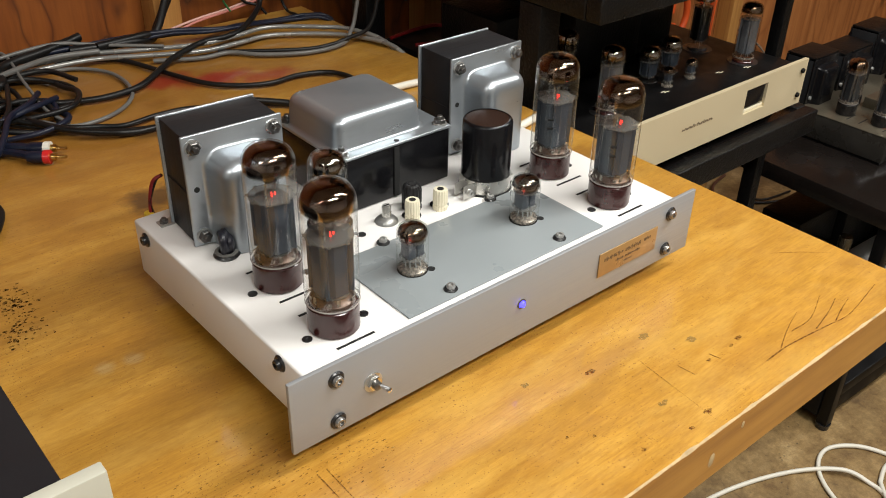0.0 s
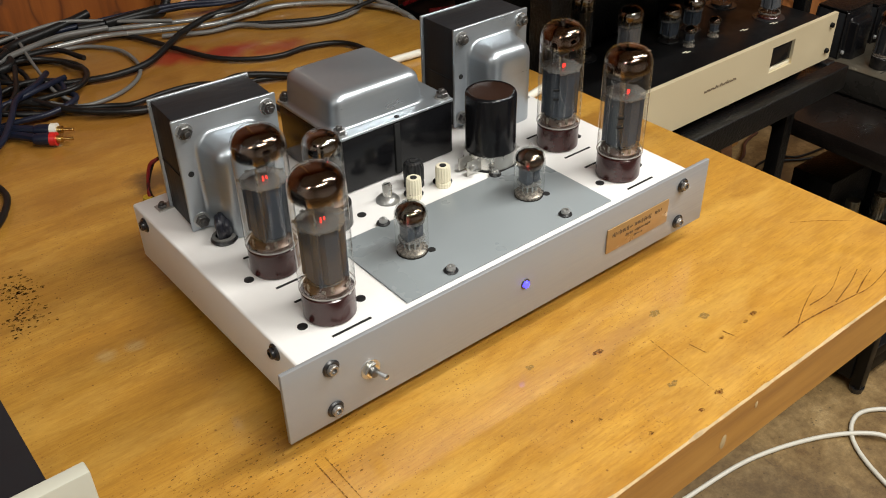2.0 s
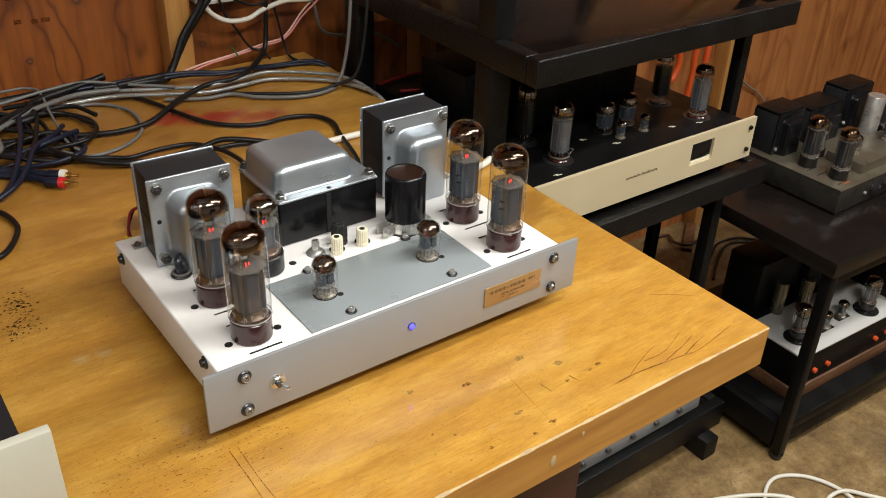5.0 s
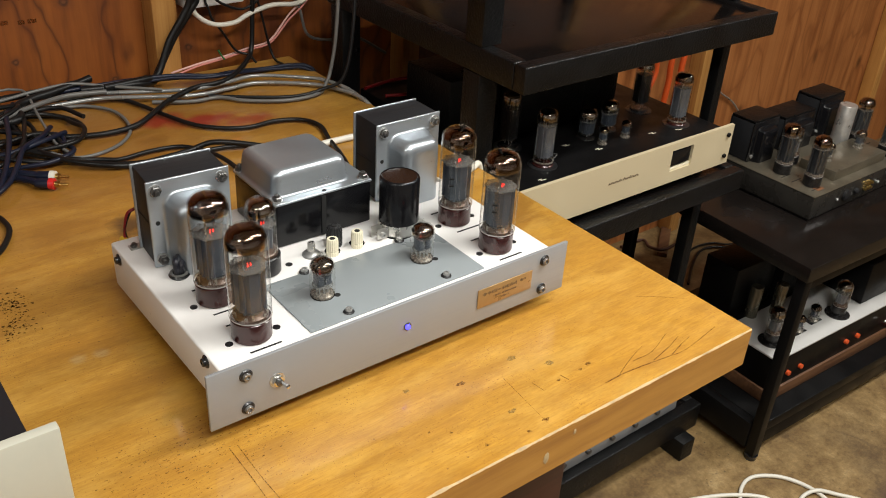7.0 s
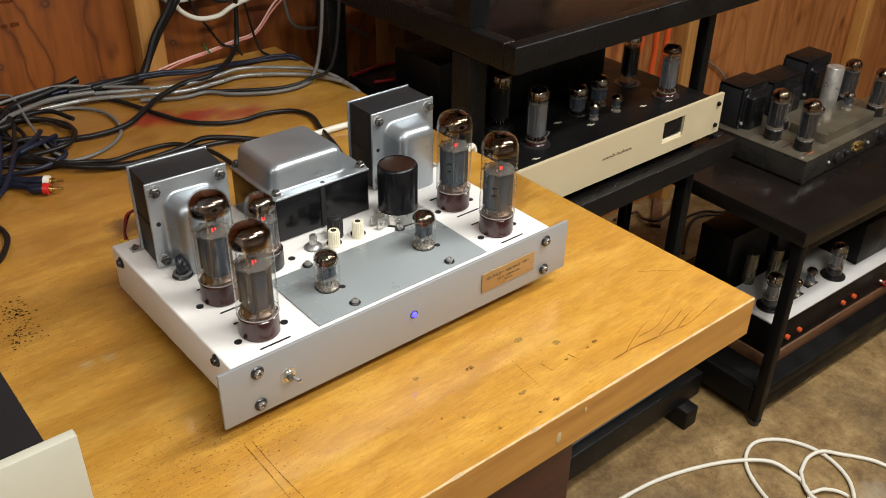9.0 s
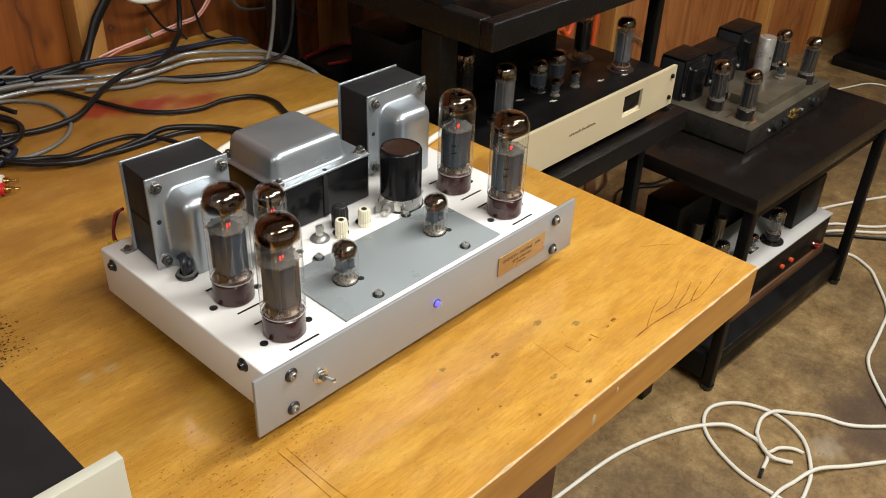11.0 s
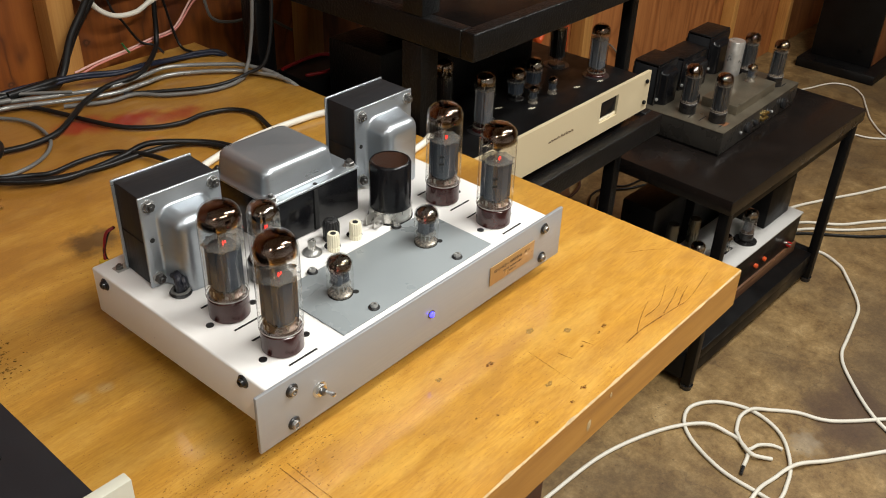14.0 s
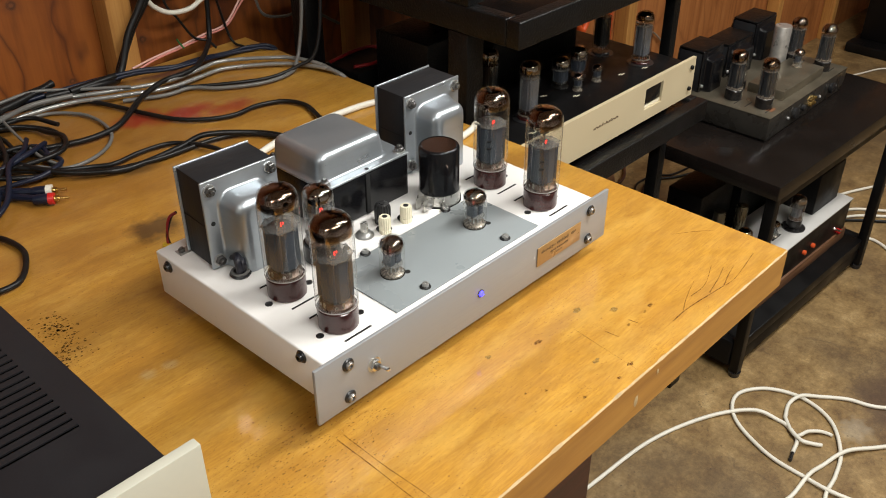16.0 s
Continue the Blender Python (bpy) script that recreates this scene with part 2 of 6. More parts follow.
PLYWOOD = wood("fir_plywood", (0.19, 0.058, 0.014), (0.35, 0.128, 0.036), (0.45, 0.185, 0.058), grain=(9, 1, 0.35), rough=0.5, knots=5.5, figure=3.2, contrast=0.62, axis_shift=True)[0]
STUD_WOOD = wood("pine_stud", (0.34, 0.145, 0.034), (0.48, 0.23, 0.058), (0.58, 0.305, 0.088), grain=(24, 24, 0.8), rough=0.6)[0]
CABINET_WOOD = wood("walnut_sleeve", (0.06, 0.025, 0.012), (0.12, 0.055, 0.025), (0.18, 0.09, 0.04), grain=(1.5, 20, 20), rough=0.5)[0]
WHITE_PAINT = surface("white_enamel", (0.71, 0.695, 0.68), 0.38, vary=0.03, relief=0.04, depth=0.0002)
SILVER = surface("brushed_aluminium", (0.325, 0.335, 0.35), 0.45, 0.4, vary=0.05, stretch=(1, 30, 30), fine=120, relief=0.03, depth=0.0002)
BELL_STEEL = surface("zinc_plated_steel", (0.385, 0.42, 0.455), 0.32, 0.76, vary=0.09, coarse=16, fine=160, rough_vary=0.05, stretch=(1, 1, 7))
GREY_PAINT = surface("grey_enamel_plate", (0.225, 0.25, 0.262), 0.34, 0.0, vary=0.05, fine=900)
LAMINATE = surface("black_varnished_laminations", (0.0165, 0.017, 0.019), 0.5, vary=0.3, stretch=(1, 30, 1), fine=40, spec=0.2, rough_vary=0.06, relief=0.05, depth=0.0003)
BLACK_GLOSS = surface("gloss_black_enamel", (0.006, 0.006, 0.007), 0.2, vary=0.2, rough_vary=0.05, spec=0.28)
BLACK_MATT = surface("crackle_black_paint", (0.0042, 0.0042, 0.0045), 0.38, vary=0.4, fine=260, relief=0.85, depth=0.0016, spec=0.26)
BLACK_STEEL = surface("black_powder_coat", (0.0042, 0.004, 0.0042), 0.4, vary=0.2, fine=700, relief=0.12, spec=0.15)
BLACK_PLASTIC = surface("black_plastic", (0.014, 0.014, 0.015), 0.3, vary=0.2)
BLACK_TOP = surface("black_laminate_top", (0.0045, 0.0036, 0.0034), 0.19, vary=0.25, coarse=9, spec=0.36, relief=0.04)
TABLE_TOP = surface("brown_black_laminate", (0.009, 0.007, 0.0062), 0.22, vary=0.3, coarse=9, spec=0.42, relief=0.03)
CHROME = plain("chrome", (0.75, 0.75, 0.74), 0.12, 1.0)
STEEL = surface("screw_steel", (0.5, 0.5, 0.49), 0.3, 0.75, vary=0.15)
DARK_SCREW = surface("dulled_screw_steel", (0.3, 0.29, 0.28), 0.28, 0.8, vary=0.2)
CLAMP_STEEL = surface("bright_plated_steel", (0.55, 0.54, 0.51), 0.3, 0.85, vary=0.1, coarse=60)
DARK_HOLE = plain("black_opening", (0.004, 0.004, 0.004), 0.9)
CREAM_PLASTIC = surface("cream_plastic", (0.68, 0.63, 0.48), 0.4, vary=0.06)
BRASS = surface("engraved_brass", (0.40, 0.25, 0.105), 0.36, 0.5, vary=0.15, coarse=60)
ENGRAVED = plain("engraving_ink", (0.09, 0.055, 0.03), 0.6)
CHAMPAGNE = surface("champagne_anodised_aluminium", (0.62, 0.53, 0.355), 0.42, 0.3, vary=0.04, fine=700)
CREAM_PANEL = surface("cream_painted_panel", (0.43, 0.42, 0.35), 0.5, vary=0.05)
BASE_BROWN = surface("red_brown_bakelite", (0.038, 0.0095, 0.0085), 0.22, vary=0.15, coat=0.2)
BASE_BLACK = surface("black_bakelite", (0.012, 0.011, 0.011), 0.25, vary=0.2)
GLASS = thin_glass("bulb_glass")
BROWN_FILM = ("brown_getter_film", (0.17, 0.105, 0.07), (0.50, 0.385, 0.22))
SILVER_FILM = ("silver_getter_film", (0.34, 0.3, 0.27), (0.5, 0.43, 0.36))
ANODE = surface("carbonised_anode", (0.05, 0.061, 0.08), 0.42, 0.0, vary=0.3, coarse=60, spec=0.3)
ANODE_LIGHT = surface("grey_anode", (0.16, 0.168, 0.19), 0.4, 0.3, vary=0.3, coarse=60)
DARK_ANODE = surface("dark_anode", (0.035, 0.038, 0.043), 0.4, 0.2, vary=0.3, coarse=60)
MICA = surface("mica_spacer", (0.2, 0.195, 0.185), 0.35, vary=0.15)
MICA.node_tree.nodes["Principled BSDF"].inputs["Alpha"].default_value = 0.42
PINS = surface("tinned_pins", (0.42, 0.37, 0.31), 0.28, 0.6, vary=0.7, coarse=420, fine=900)
GLINT_RING = plain("pale_glint_ring", (0.3, 0.27, 0.25), 0.1)
PRESS = surface("tube_seal_and_leads", (0.13, 0.075, 0.05), 0.35, 0.4, vary=0.8, coarse=260, fine=900)
HEATER = glowing("hot_heater", (1.0, 0.03, 0.02), 3.2)
BLUE_LED = glowing("blue_led", (0.02, 0.018, 1.0), 13.0)
RED_LED = glowing("red_indicator", (1.0, 0.02, 0.02), 0.9)
def worn_mark(name, colour):
    """A broken, faded mark: the surface below shows through it."""
    m, n, links, p = nodes_of(name)
    co = n.new("ShaderNodeNewGeometry").outputs["Position"]
    p.inputs["Base Color"].default_value, p.inputs["Roughness"].default_value = (*colour, 1), 0.6
    p.inputs["Specular IOR Level"].default_value = 0.1
    links.new(ramp(n, links, noise_tex(n, links, co, 420.0, 5, 0.75), [(0.36, (0, 0, 0)), (0.6, (0.85,) * 3)]), p.inputs["Alpha"])
    return m


CONCRETE, cn, cl, cp = nodes_of("stained_concrete")
cg = cn.new("ShaderNodeNewGeometry").outputs["Position"]
stain, mott, sand = noise_tex(cn, cl, cg, 2.2, 5, 0.6), noise_tex(cn, cl, cg, 13.0, 13, 0.78), noise_tex(cn, cl, cg, 120.0, 6, 0.75)
cc = ramp(cn, cl, mott, [(0.36, (0.12, 0.064, 0.02)), (0.47, (0.215, 0.132, 0.049)), (0.55, (0.29, 0.186, 0.074)), (0.67, (0.43, 0.3, 0.14))])
cc = mixed(cn, cl, ramp(cn, cl, stain, [(0.46, (0, 0, 0)), (0.62, (0.7,) * 3)]), cc, (0.085, 0.054, 0.028))
cc = mixed(cn, cl, mixed(cn, cl, 1.0, spot_mask(cn, cl, cg, (1.22, -0.165, 0.0), (0.34, 0.2, 0.1), 0.8, 12.0), (0.8,) * 3, "MULTIPLY"), cc, (0.06, 0.03, 0.018))
cc = mixed(cn, cl, mixed(cn, cl, 1.0, spot_mask(cn, cl, cg, (1.09, -0.135, 0.0), (0.09, 0.07, 0.1), 1.0, 60.0), (0.6,) * 3, "MULTIPLY"), cc, (0.4, 0.33, 0.23))
grit = cn.new("ShaderNodeTexVoronoi")
grit.inputs["Scale"].default_value = 75.0
cl.new(cg, grit.inputs["Vector"])
some = ramp(cn, cl, noise_tex(cn, cl, cg, 14.0, 3), [(0.5, (0, 0, 0)), (0.6, (1, 1, 1))])
cc = mixed(cn, cl, mixed(cn, cl, 1.0, ramp(cn, cl, grit.outputs["Distance"], [(0.0, (0.8,) * 3), (0.1, (0.6,) * 3), (0.17, (0, 0, 0))]), some, "MULTIPLY"), cc, (0.05, 0.032, 0.018))
crack = cn.new("ShaderNodeTexVoronoi")
crack.feature = "DISTANCE_TO_EDGE"
crack.inputs["Scale"].default_value = 3.1
bent = cn.new("ShaderNodeVectorMath")
bent.operation = "MULTIPLY_ADD"
wave = cn.new("ShaderNodeTexNoise")
wave.inputs["Scale"].default_value, wave.inputs["Detail"].default_value = 6.0, 6.0
cl.new(cg, wave.inputs["Vector"])
cl.new(wave.outputs[1], bent.inputs[0])
bent.inputs[1].default_value = (0.35, 0.35, 0.0)
cl.new(cg, bent.inputs[2])
cl.new(bent.outputs[0], crack.inputs["Vector"])
cc = mixed(cn, cl, mixed(cn, cl, 1.0, ramp(cn, cl, crack.outputs["Distance"], [(0.0, (0.4,) * 3), (0.012, (0, 0, 0))]), ramp(cn, cl, stain, [(0.42, (0, 0, 0)), (0.55, (1, 1, 1))]), "MULTIPLY"), cc, (0.07, 0.042, 0.022))
cl.new(mixed(cn, cl, 1.0, cc, ramp(cn, cl, sand, [(0.25, (0.58,) * 3), (0.5, (0.85,) * 3), (0.75, (1.1,) * 3)]), "MULTIPLY"), cp.inputs["Base Color"])
cp.inputs["Roughness"].default_value = 0.6
bump(cn, cl, mott, cp, 0.25, 0.003)
WHITE_CORD = surface("white_pvc_cord", (0.66, 0.63, 0.55), 0.45, vary=0.08)
BLACK_CORD = surface("black_rubber_cord", (0.006, 0.0058, 0.006), 0.42, vary=0.25, spec=0.3)
BLUE_CORD = surface("dark_blue_cord", (0.007, 0.010, 0.024), 0.42, vary=0.25, spec=0.35)
LEAD_SLEEVE = surface("blue_black_sleeve", (0.010, 0.010, 0.017), 0.4, vary=0.3)
GREY_CORD = surface("grey_pvc_cord", (0.125, 0.122, 0.115), 0.4, vary=0.12)
CLEAR_CORD = surface("silver_speaker_cable", (0.3, 0.3, 0.29), 0.26, 0.5, vary=0.15)
PINK_CORD = surface("faded_pink_wire", (0.55, 0.2, 0.17), 0.5, vary=0.15)
PALE_PINK = surface("pale_pink_wire", (0.62, 0.36, 0.32), 0.5, vary=0.15)
RED_CORD = surface("red_wire", (0.2, 0.006, 0.008), 0.45, vary=0.15)
ORANGE_CORD = surface("orange_wire", (0.55, 0.075, 0.012), 0.45, vary=0.12)
RED_PLASTIC = surface("red_plastic", (0.5, 0.015, 0.015), 0.35, vary=0.1)
ORANGE_PLASTIC = surface("orange_plastic", (0.55, 0.075, 0.018), 0.35, vary=0.1)
YELLOW_PLASTIC = surface("yellow_plastic", (0.6, 0.4, 0.03), 0.45, vary=0.1)
GOLD = plain("gold_plating", (0.5, 0.33, 0.11), 0.3, 1.0)
DULL_CHASSIS = surface("tarnished_plated_chassis", (0.215, 0.187, 0.138), 0.34, 0.68, vary=0.4, coarse=26, rough_vary=0.07)
WINDOW_GLASS = surface("dark_meter_window", (0.01, 0.012, 0.016), 0.1, vary=0.1)
PLASTER = surface("painted_board", (0.62, 0.61, 0.58), 0.8, vary=0.08, coarse=3)
DIM_BOARD = surface("dark_wood_panelling", (0.2, 0.11, 0.055), 0.7, vary=0.2, coarse=4)
DIFFUSER = surface("lamp_housing", (0.7, 0.7, 0.68), 0.5, vary=0.05)


# ---- building helpers ----
def thing(name, m, label, category, group="", kind=""):
    ob = new(name)
    ob.matrix_basis = m
    ob.empty_display_size = 0.05
    return tagged(ob, label, category, group, kind)


def finish(bm, name, material, smooth=40):
    me = bpy.data.meshes.new(name)
    bmesh.ops.recalc_face_normals(bm, faces=bm.faces)
    bm.to_mesh(me)
    bm.free()
    for poly in me.polygons:
        poly.use_smooth = True
    me.set_sharp_from_angle(angle=radians(smooth))
    for mt in material if isinstance(material, (list, tuple)) else [material]:
        me.materials.append(mt)
    return me


def part(name, bm, material, parent=None, label="", smooth=40):
    ob = new(name, finish(bm, name, material, smooth))
    ob.parent = parent
    return tagged(ob, label)


def solo(name, bm, material, m, label, category, group="", kind="", smooth=40):
    """A thing that is one mesh."""
    ob = new(name, finish(bm, name, material, smooth))
    ob.matrix_basis = m
    return tagged(ob, label, category, group, kind)


def box(bm, lo, hi, bevel=0.0, seg=2, m=None):
    c = [(a + b) / 2 for a, b in zip(lo, hi)]
    s = [abs(b - a) for a, b in zip(lo, hi)]
    mat = Matrix.Translation(c) @ Matrix.Diagonal((*s, 1))
    vs = bmesh.ops.create_cube(bm, size=1.0, matrix=(m @ mat) if m else mat)["verts"]
    if bevel:
        es = list({e for v in vs for e in v.link_edges})
        bmesh.ops.bevel(bm, geom=es, offset=min(bevel, 0.45 * min(s)), segments=seg, affect="EDGES", profile=0.5)
    return bm


def boxed(lo, hi, bevel=0.0, seg=2, m=None):
    return box(bmesh.new(), lo, hi, bevel, seg, m)


def lathe(bm, profile, seg=28, at=(0, 0, 0), turn=None):
    """A turned body from (radius, height) pairs, bottom to top."""
    m = Matrix.Translation(at) @ (turn if turn else Matrix.Identity(4))
    rings = []
    for r, z in profile:
        if r < 1e-6:
            rings.append([bm.verts.new(m @ Vector((0, 0, z)))])
        else:
            rings.append([bm.verts.new(m @ Vector((r * math.cos(a), r * math.sin(a), z))) for a in [2 * math.pi * k / seg for k in range(seg)]])
    for a, b in zip(rings, rings[1:]):
        for k in range(seg):
            q = [a[k % len(a)], a[(k + 1) % len(a)], b[(k + 1) % len(b)], b[k % len(b)]]
            q = list(dict.fromkeys(q))
            if len(q) > 2:
                bm.faces.new(q)
    return bm


def turned(profile, seg=28, at=(0, 0, 0), turn=None):
    return lathe(bmesh.new(), profile, seg, at, turn)


def rod(bm, r, z0, z1, at=(0, 0, 0), seg=16, turn=None, edge=0.0):
    e = edge or 0.12 * r
    return lathe(bm, [(0, z0), (r - e, z0), (r, z0 + e), (r, z1 - e), (r - e, z1), (0, z1)], seg, at, turn)


def spline(pts, sub=8):
    p = [Vector(q) for q in pts]
    p = [2 * p[0] - p[1], *p, 2 * p[-1] - p[-2]]
    out = []
    for a, b, c, d in zip(p, p[1:], p[2:], p[3:]):
        for k in range(sub):
            t = k / sub
            out.append(0.5 * (2 * b + (c - a) * t + (2 * a - 5 * b + 4 * c - d) * t * t + (3 * b - a - 3 * c + d) * t ** 3))
    return out + [p[-2]]


def sweep(bm, pts, r, seg=8, sub=8):
    line = spline(pts, sub)
    rings, side = [], Vector((0, 0, 1))
    for k, q in enumerate(line):
        way = (line[min(k + 1, len(line) - 1)] - line[max(k - 1, 0)]).normalized()
        side = side - way * side.dot(way)
        if side.length < 1e-4:
            side = way.orthogonal()
        side.normalize()
        up = way.cross(side)
        rings.append([bm.verts.new(q + r * (math.cos(a) * side + math.sin(a) * up)) for a in [2 * math.pi * j / seg for j in range(seg)]])
    for a, b in zip(rings, rings[1:]):
        for j in range(seg):
            bm.faces.new([a[j], a[(j + 1) % seg], b[(j + 1) % seg], b[j]])
    bm.faces.new(rings[0][::-1])
    bm.faces.new(rings[-1])
    return bm


def cable(name, pts, r, material, label, category="cable", group="", seg=8, sub=8):
    """A cord as a thing of its own, its origin at its first point."""
    o = Vector(pts[0])
    return solo(name, sweep(bmesh.new(), [Vector(q) - o for q in pts], r, seg, sub), material, Matrix.Translation(o), label, category, group, smooth=60)


TO_FRONT = pose(0, 0, 0, 90, 0, 0)   # turns a turned body's axis towards -y
TO_LEFT = pose(0, 0, 0, 0, -90, 0)   # and towards -x
BENCH = 0.70

# ---- the room ----
rng = random.Random(7)


def wall(name, lo, hi, material, label):
    c = [(a + b) / 2 for a, b in zip(lo, hi)]
    o = Vector((c[0], c[1], lo[2]))
    return solo(name, boxed([a - q for a, q in zip(lo, o)], [a - q for a, q in zip(hi, o)]), material, Matrix.Translation(o), label, "wall" if "wall" in name else name, kind="structure")


wall("floor", (-2.6, -3.2, -0.1), (4.2, 0.95, 0.0), CONCRETE, "stained tan concrete garage floor")
wall("ceiling", (-2.6, -3.2, 2.45), (4.2, 0.95, 2.55), PLASTER, "plain painted board ceiling")
wall("wall_west", (-2.7, -3.2, 0.0), (-2.6, 0.95, 2.45), PLASTER, "plain painted board wall")
wall("wall_south", (-2.7, -3.3, 0.0), (4.3, -3.2, 2.45), PLASTER, "plain painted board wall")
wall("wall_east", (4.2, -3.2, 0.0), (4.3, 0.95, 2.45), DIM_BOARD, "dark wood panelled wall in shade")
north = wall("wall_north", (-2.6, 0.87, 0.0), (4.2, 0.95, 2.45), DIM_BOARD, "unlined garage wall of studs and plywood sheets")
WALL = 0.83
STUDS = [-0.62, 0.27, 0.73, 1.2, 1.66, 2.59, 3.1, 3.6]
edges = [-2.58] + STUDS + [4.18]
for a, b in zip(edges, edges[1:]):
    part("plywood_sheet", boxed((a + 0.002 - 0.8, WALL - 0.91, 0.0), (b - 0.002 - 0.8, WALL - 0.91 + 0.03, 2.445)), OLD_PLYWOOD if a < 1.0 else PLYWOOD, north)
for sx in STUDS:
    part("stud", boxed((sx - 0.019 - 0.8, WALL - 0.91 - 0.042, 0.0), (sx + 0.019 - 0.8, WALL - 0.91 - 0.001, 2.445), 0.002), STUD_WOOD, north)

STAMP = worn_mark("faded_stamp_ink", (0.145, 0.04, 0.009))
for x0, x1, z0, z1 in ((0.045, 0.056, 0.833, 0.8375), (0.06, 0.074, 0.8325, 0.837), (0.078, 0.098, 0.831, 0.8355), (0.05, 0.06, 0.799, 0.805), (0.073, 0.082, 0.797, 0.803), (0.086, 0.098, 0.797, 0.803)):
    part("stamped_bar", boxed((x0 - 0.8, WALL - 0.91 - 0.0006, z0), (x1 - 0.8, WALL - 0.91 - 0.0002, z1)), STAMP, north)


def ceiling_light(lx, ly, lz, sx, sy):
    t = thing("ceiling_light", pose(lx, ly, lz + 0.062), "white fluorescent shop light hung on chains, out of view", "ceiling light", "ceiling lights")
    part("housing", boxed((-sx / 2 - 0.03, -sy / 2 - 0.03, -0.06), (sx / 2 + 0.03, sy / 2 + 0.03, -0.002), 0.008), DIFFUSER, t)
    for cx in (-0.4 * sx, 0.4 * sx):
        part("chain", sweep(bmesh.new(), [(cx, 0, -0.002), (cx + 0.003, 0, 0.1), (cx - 0.003, 0, 0.2), (cx, 0, 2.449 - lz - 0.062)], 0.003, 6), STEEL, t)


for lx, ly, lz, sx, sy, watts in LAMPS:
    ceiling_light(lx, ly, lz, sx, sy)

# ---- the workbench ----
BX0, BX1, BY0, BY1, THICK = -1.05, 0.474, -0.1405, 0.785, 0.044
bench = thing("workbench", pose(0, 0, 0), "worn honey-varnished maple workbench with chipped front edge", "workbench")
ROW = (BY1 - (BY0 + 0.03)) / 20
for r in range(20):
    y0, x = BY0 + 0.03 + r * ROW, BX0
    cuts = sorted(rng.uniform(BX0 + 0.2, BX1 - 0.25) for _ in range(2))
    for a, b in zip([BX0] + cuts, cuts + [BX1]):
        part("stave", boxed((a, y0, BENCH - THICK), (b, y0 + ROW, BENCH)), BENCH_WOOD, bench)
bm = bmesh.new()
N = 260
prof = []
for k in range(N + 1):
    x = BX0 + (BX1 - BX0) * k / N
    w = 0.0011 + 0.0013 * abs(noise.noise((x * 17, 3.1, 0))) + 0.0018 * max(0, noise.noise((x * 61, 9.0, 0)))
    d = BY0 + (BX1 - x) * 0.010
    prof.append([bm.verts.new(q) for q in ((x, BY0 + 0.03, BENCH), (x, d + w, BENCH), (x, d, BENCH - 0.9 * w), (x, d, BENCH - THICK), (x, BY0 + 0.03, BENCH - THICK))])
for a, b in zip(prof, prof[1:]):
    for j in range(4):
        f = bm.faces.new([a[j], b[j], b[j + 1], a[j + 1]])
        f.material_index = (0, 1, 2, 2)[j]
bm.faces.new(prof[0]).material_index = 2
bm.faces.new(prof[-1][::-1]).material_index = 2
part("front_edge", bm, [BENCH_WOOD, BARE_WOOD, BENCH_EDGE], bench, "front edge with varnish worn to bare wood", smooth=20)
for x, z, w in ((0.201, 0.674, 0.006), (0.232, 0.688, 0.003)):
    part("chip", turned([(0, -0.0003), (w, 0.0), (w * 0.7, 0.0004), (0, 0.0006)], 9, (x, BY0 + (BX1 - x) * 0.010 - 0.0001, z), TO_FRONT @ Matrix.Diagonal((0.55, 1.1, 1, 1))), BARE_WOOD, bench, "chipped bare patch")


def flat_line(pts, w):
    """A thin dark line lying on the table top."""
    bm = bmesh.new()
    line = spline([(x, y, BENCH + 0.0003) for x, y in pts], 5)
    rows = []
    for k, q in enumerate(line):
        d = (line[min(k + 1, len(line) - 1)] - line[max(k - 1, 0)]).normalized()
        n2 = Vector((-d.y, d.x, 0)) * w * (1 - 0.6 * k / len(line)) * (0.7 + 0.5 * rng.random())
        rows.append((bm.verts.new(q + n2), bm.verts.new(q - n2)))
    for a, b in zip(rows, rows[1:]):
        bm.faces.new([a[0], b[0], b[1], a[1]])
    return bm


SCORCH = worn_mark("scorched_scratch", (0.14, 0.045, 0.01))
CHAR = worn_mark("charred_spot", (0.02, 0.012, 0.008))
for pts, w in (
    ([(0.289, -0.117), (0.318, -0.117), (0.361, -0.122), (0.391, -0.125), (0.445, -0.117)], 0.0011),
    ([(0.308, -0.116), (0.333, -0.106), (0.359, -0.098)], 0.0007),
    ([(0.335, -0.109), (0.361, -0.109), (0.395, -0.097)], 0.0008),
    ([(0.352, -0.119), (0.381, -0.113), (0.401, -0.107)], 0.0009),
    ([(0.373, -0.123), (0.394, -0.117), (0.408, -0.114)], 0.0009),
    ([(0.419, -0.037), (0.44, -0.051), (0.461, -0.069)], 0.0006),
    ([(0.217, -0.06), (0.213, -0.096), (0.209, -0.13)], 0.00035),
    ([(0.234, -0.08), (0.235, -0.087), (0.236, -0.095)], 0.0009),
    ([(0.263, -0.086), (0.264, -0.091), (0.265, -0.096)], 0.0009),
    ([(-0.021, -0.006), (-0.021, -0.045), (-0.022, -0.088), (-0.022, -0.13)], 0.0008),
    ([(-0.014, -0.006), (-0.0145, -0.05), (-0.013, -0.09), (-0.013, -0.13)], 0.0006),
):
    part("scratch", flat_line(pts, w * 0.64), SCORCH, bench)


def blot(bm, x, y, rx, ry):
    ring = []
    for k in range(14):
        a = 2 * math.pi * k / 14
        f = 0.6 + 0.6 * rng.random()
        ring.append(bm.verts.new((x + rx * f * math.cos(a), y + ry * f * math.sin(a), BENCH + 0.0003)))
    bm.faces.new(ring)
    return bm


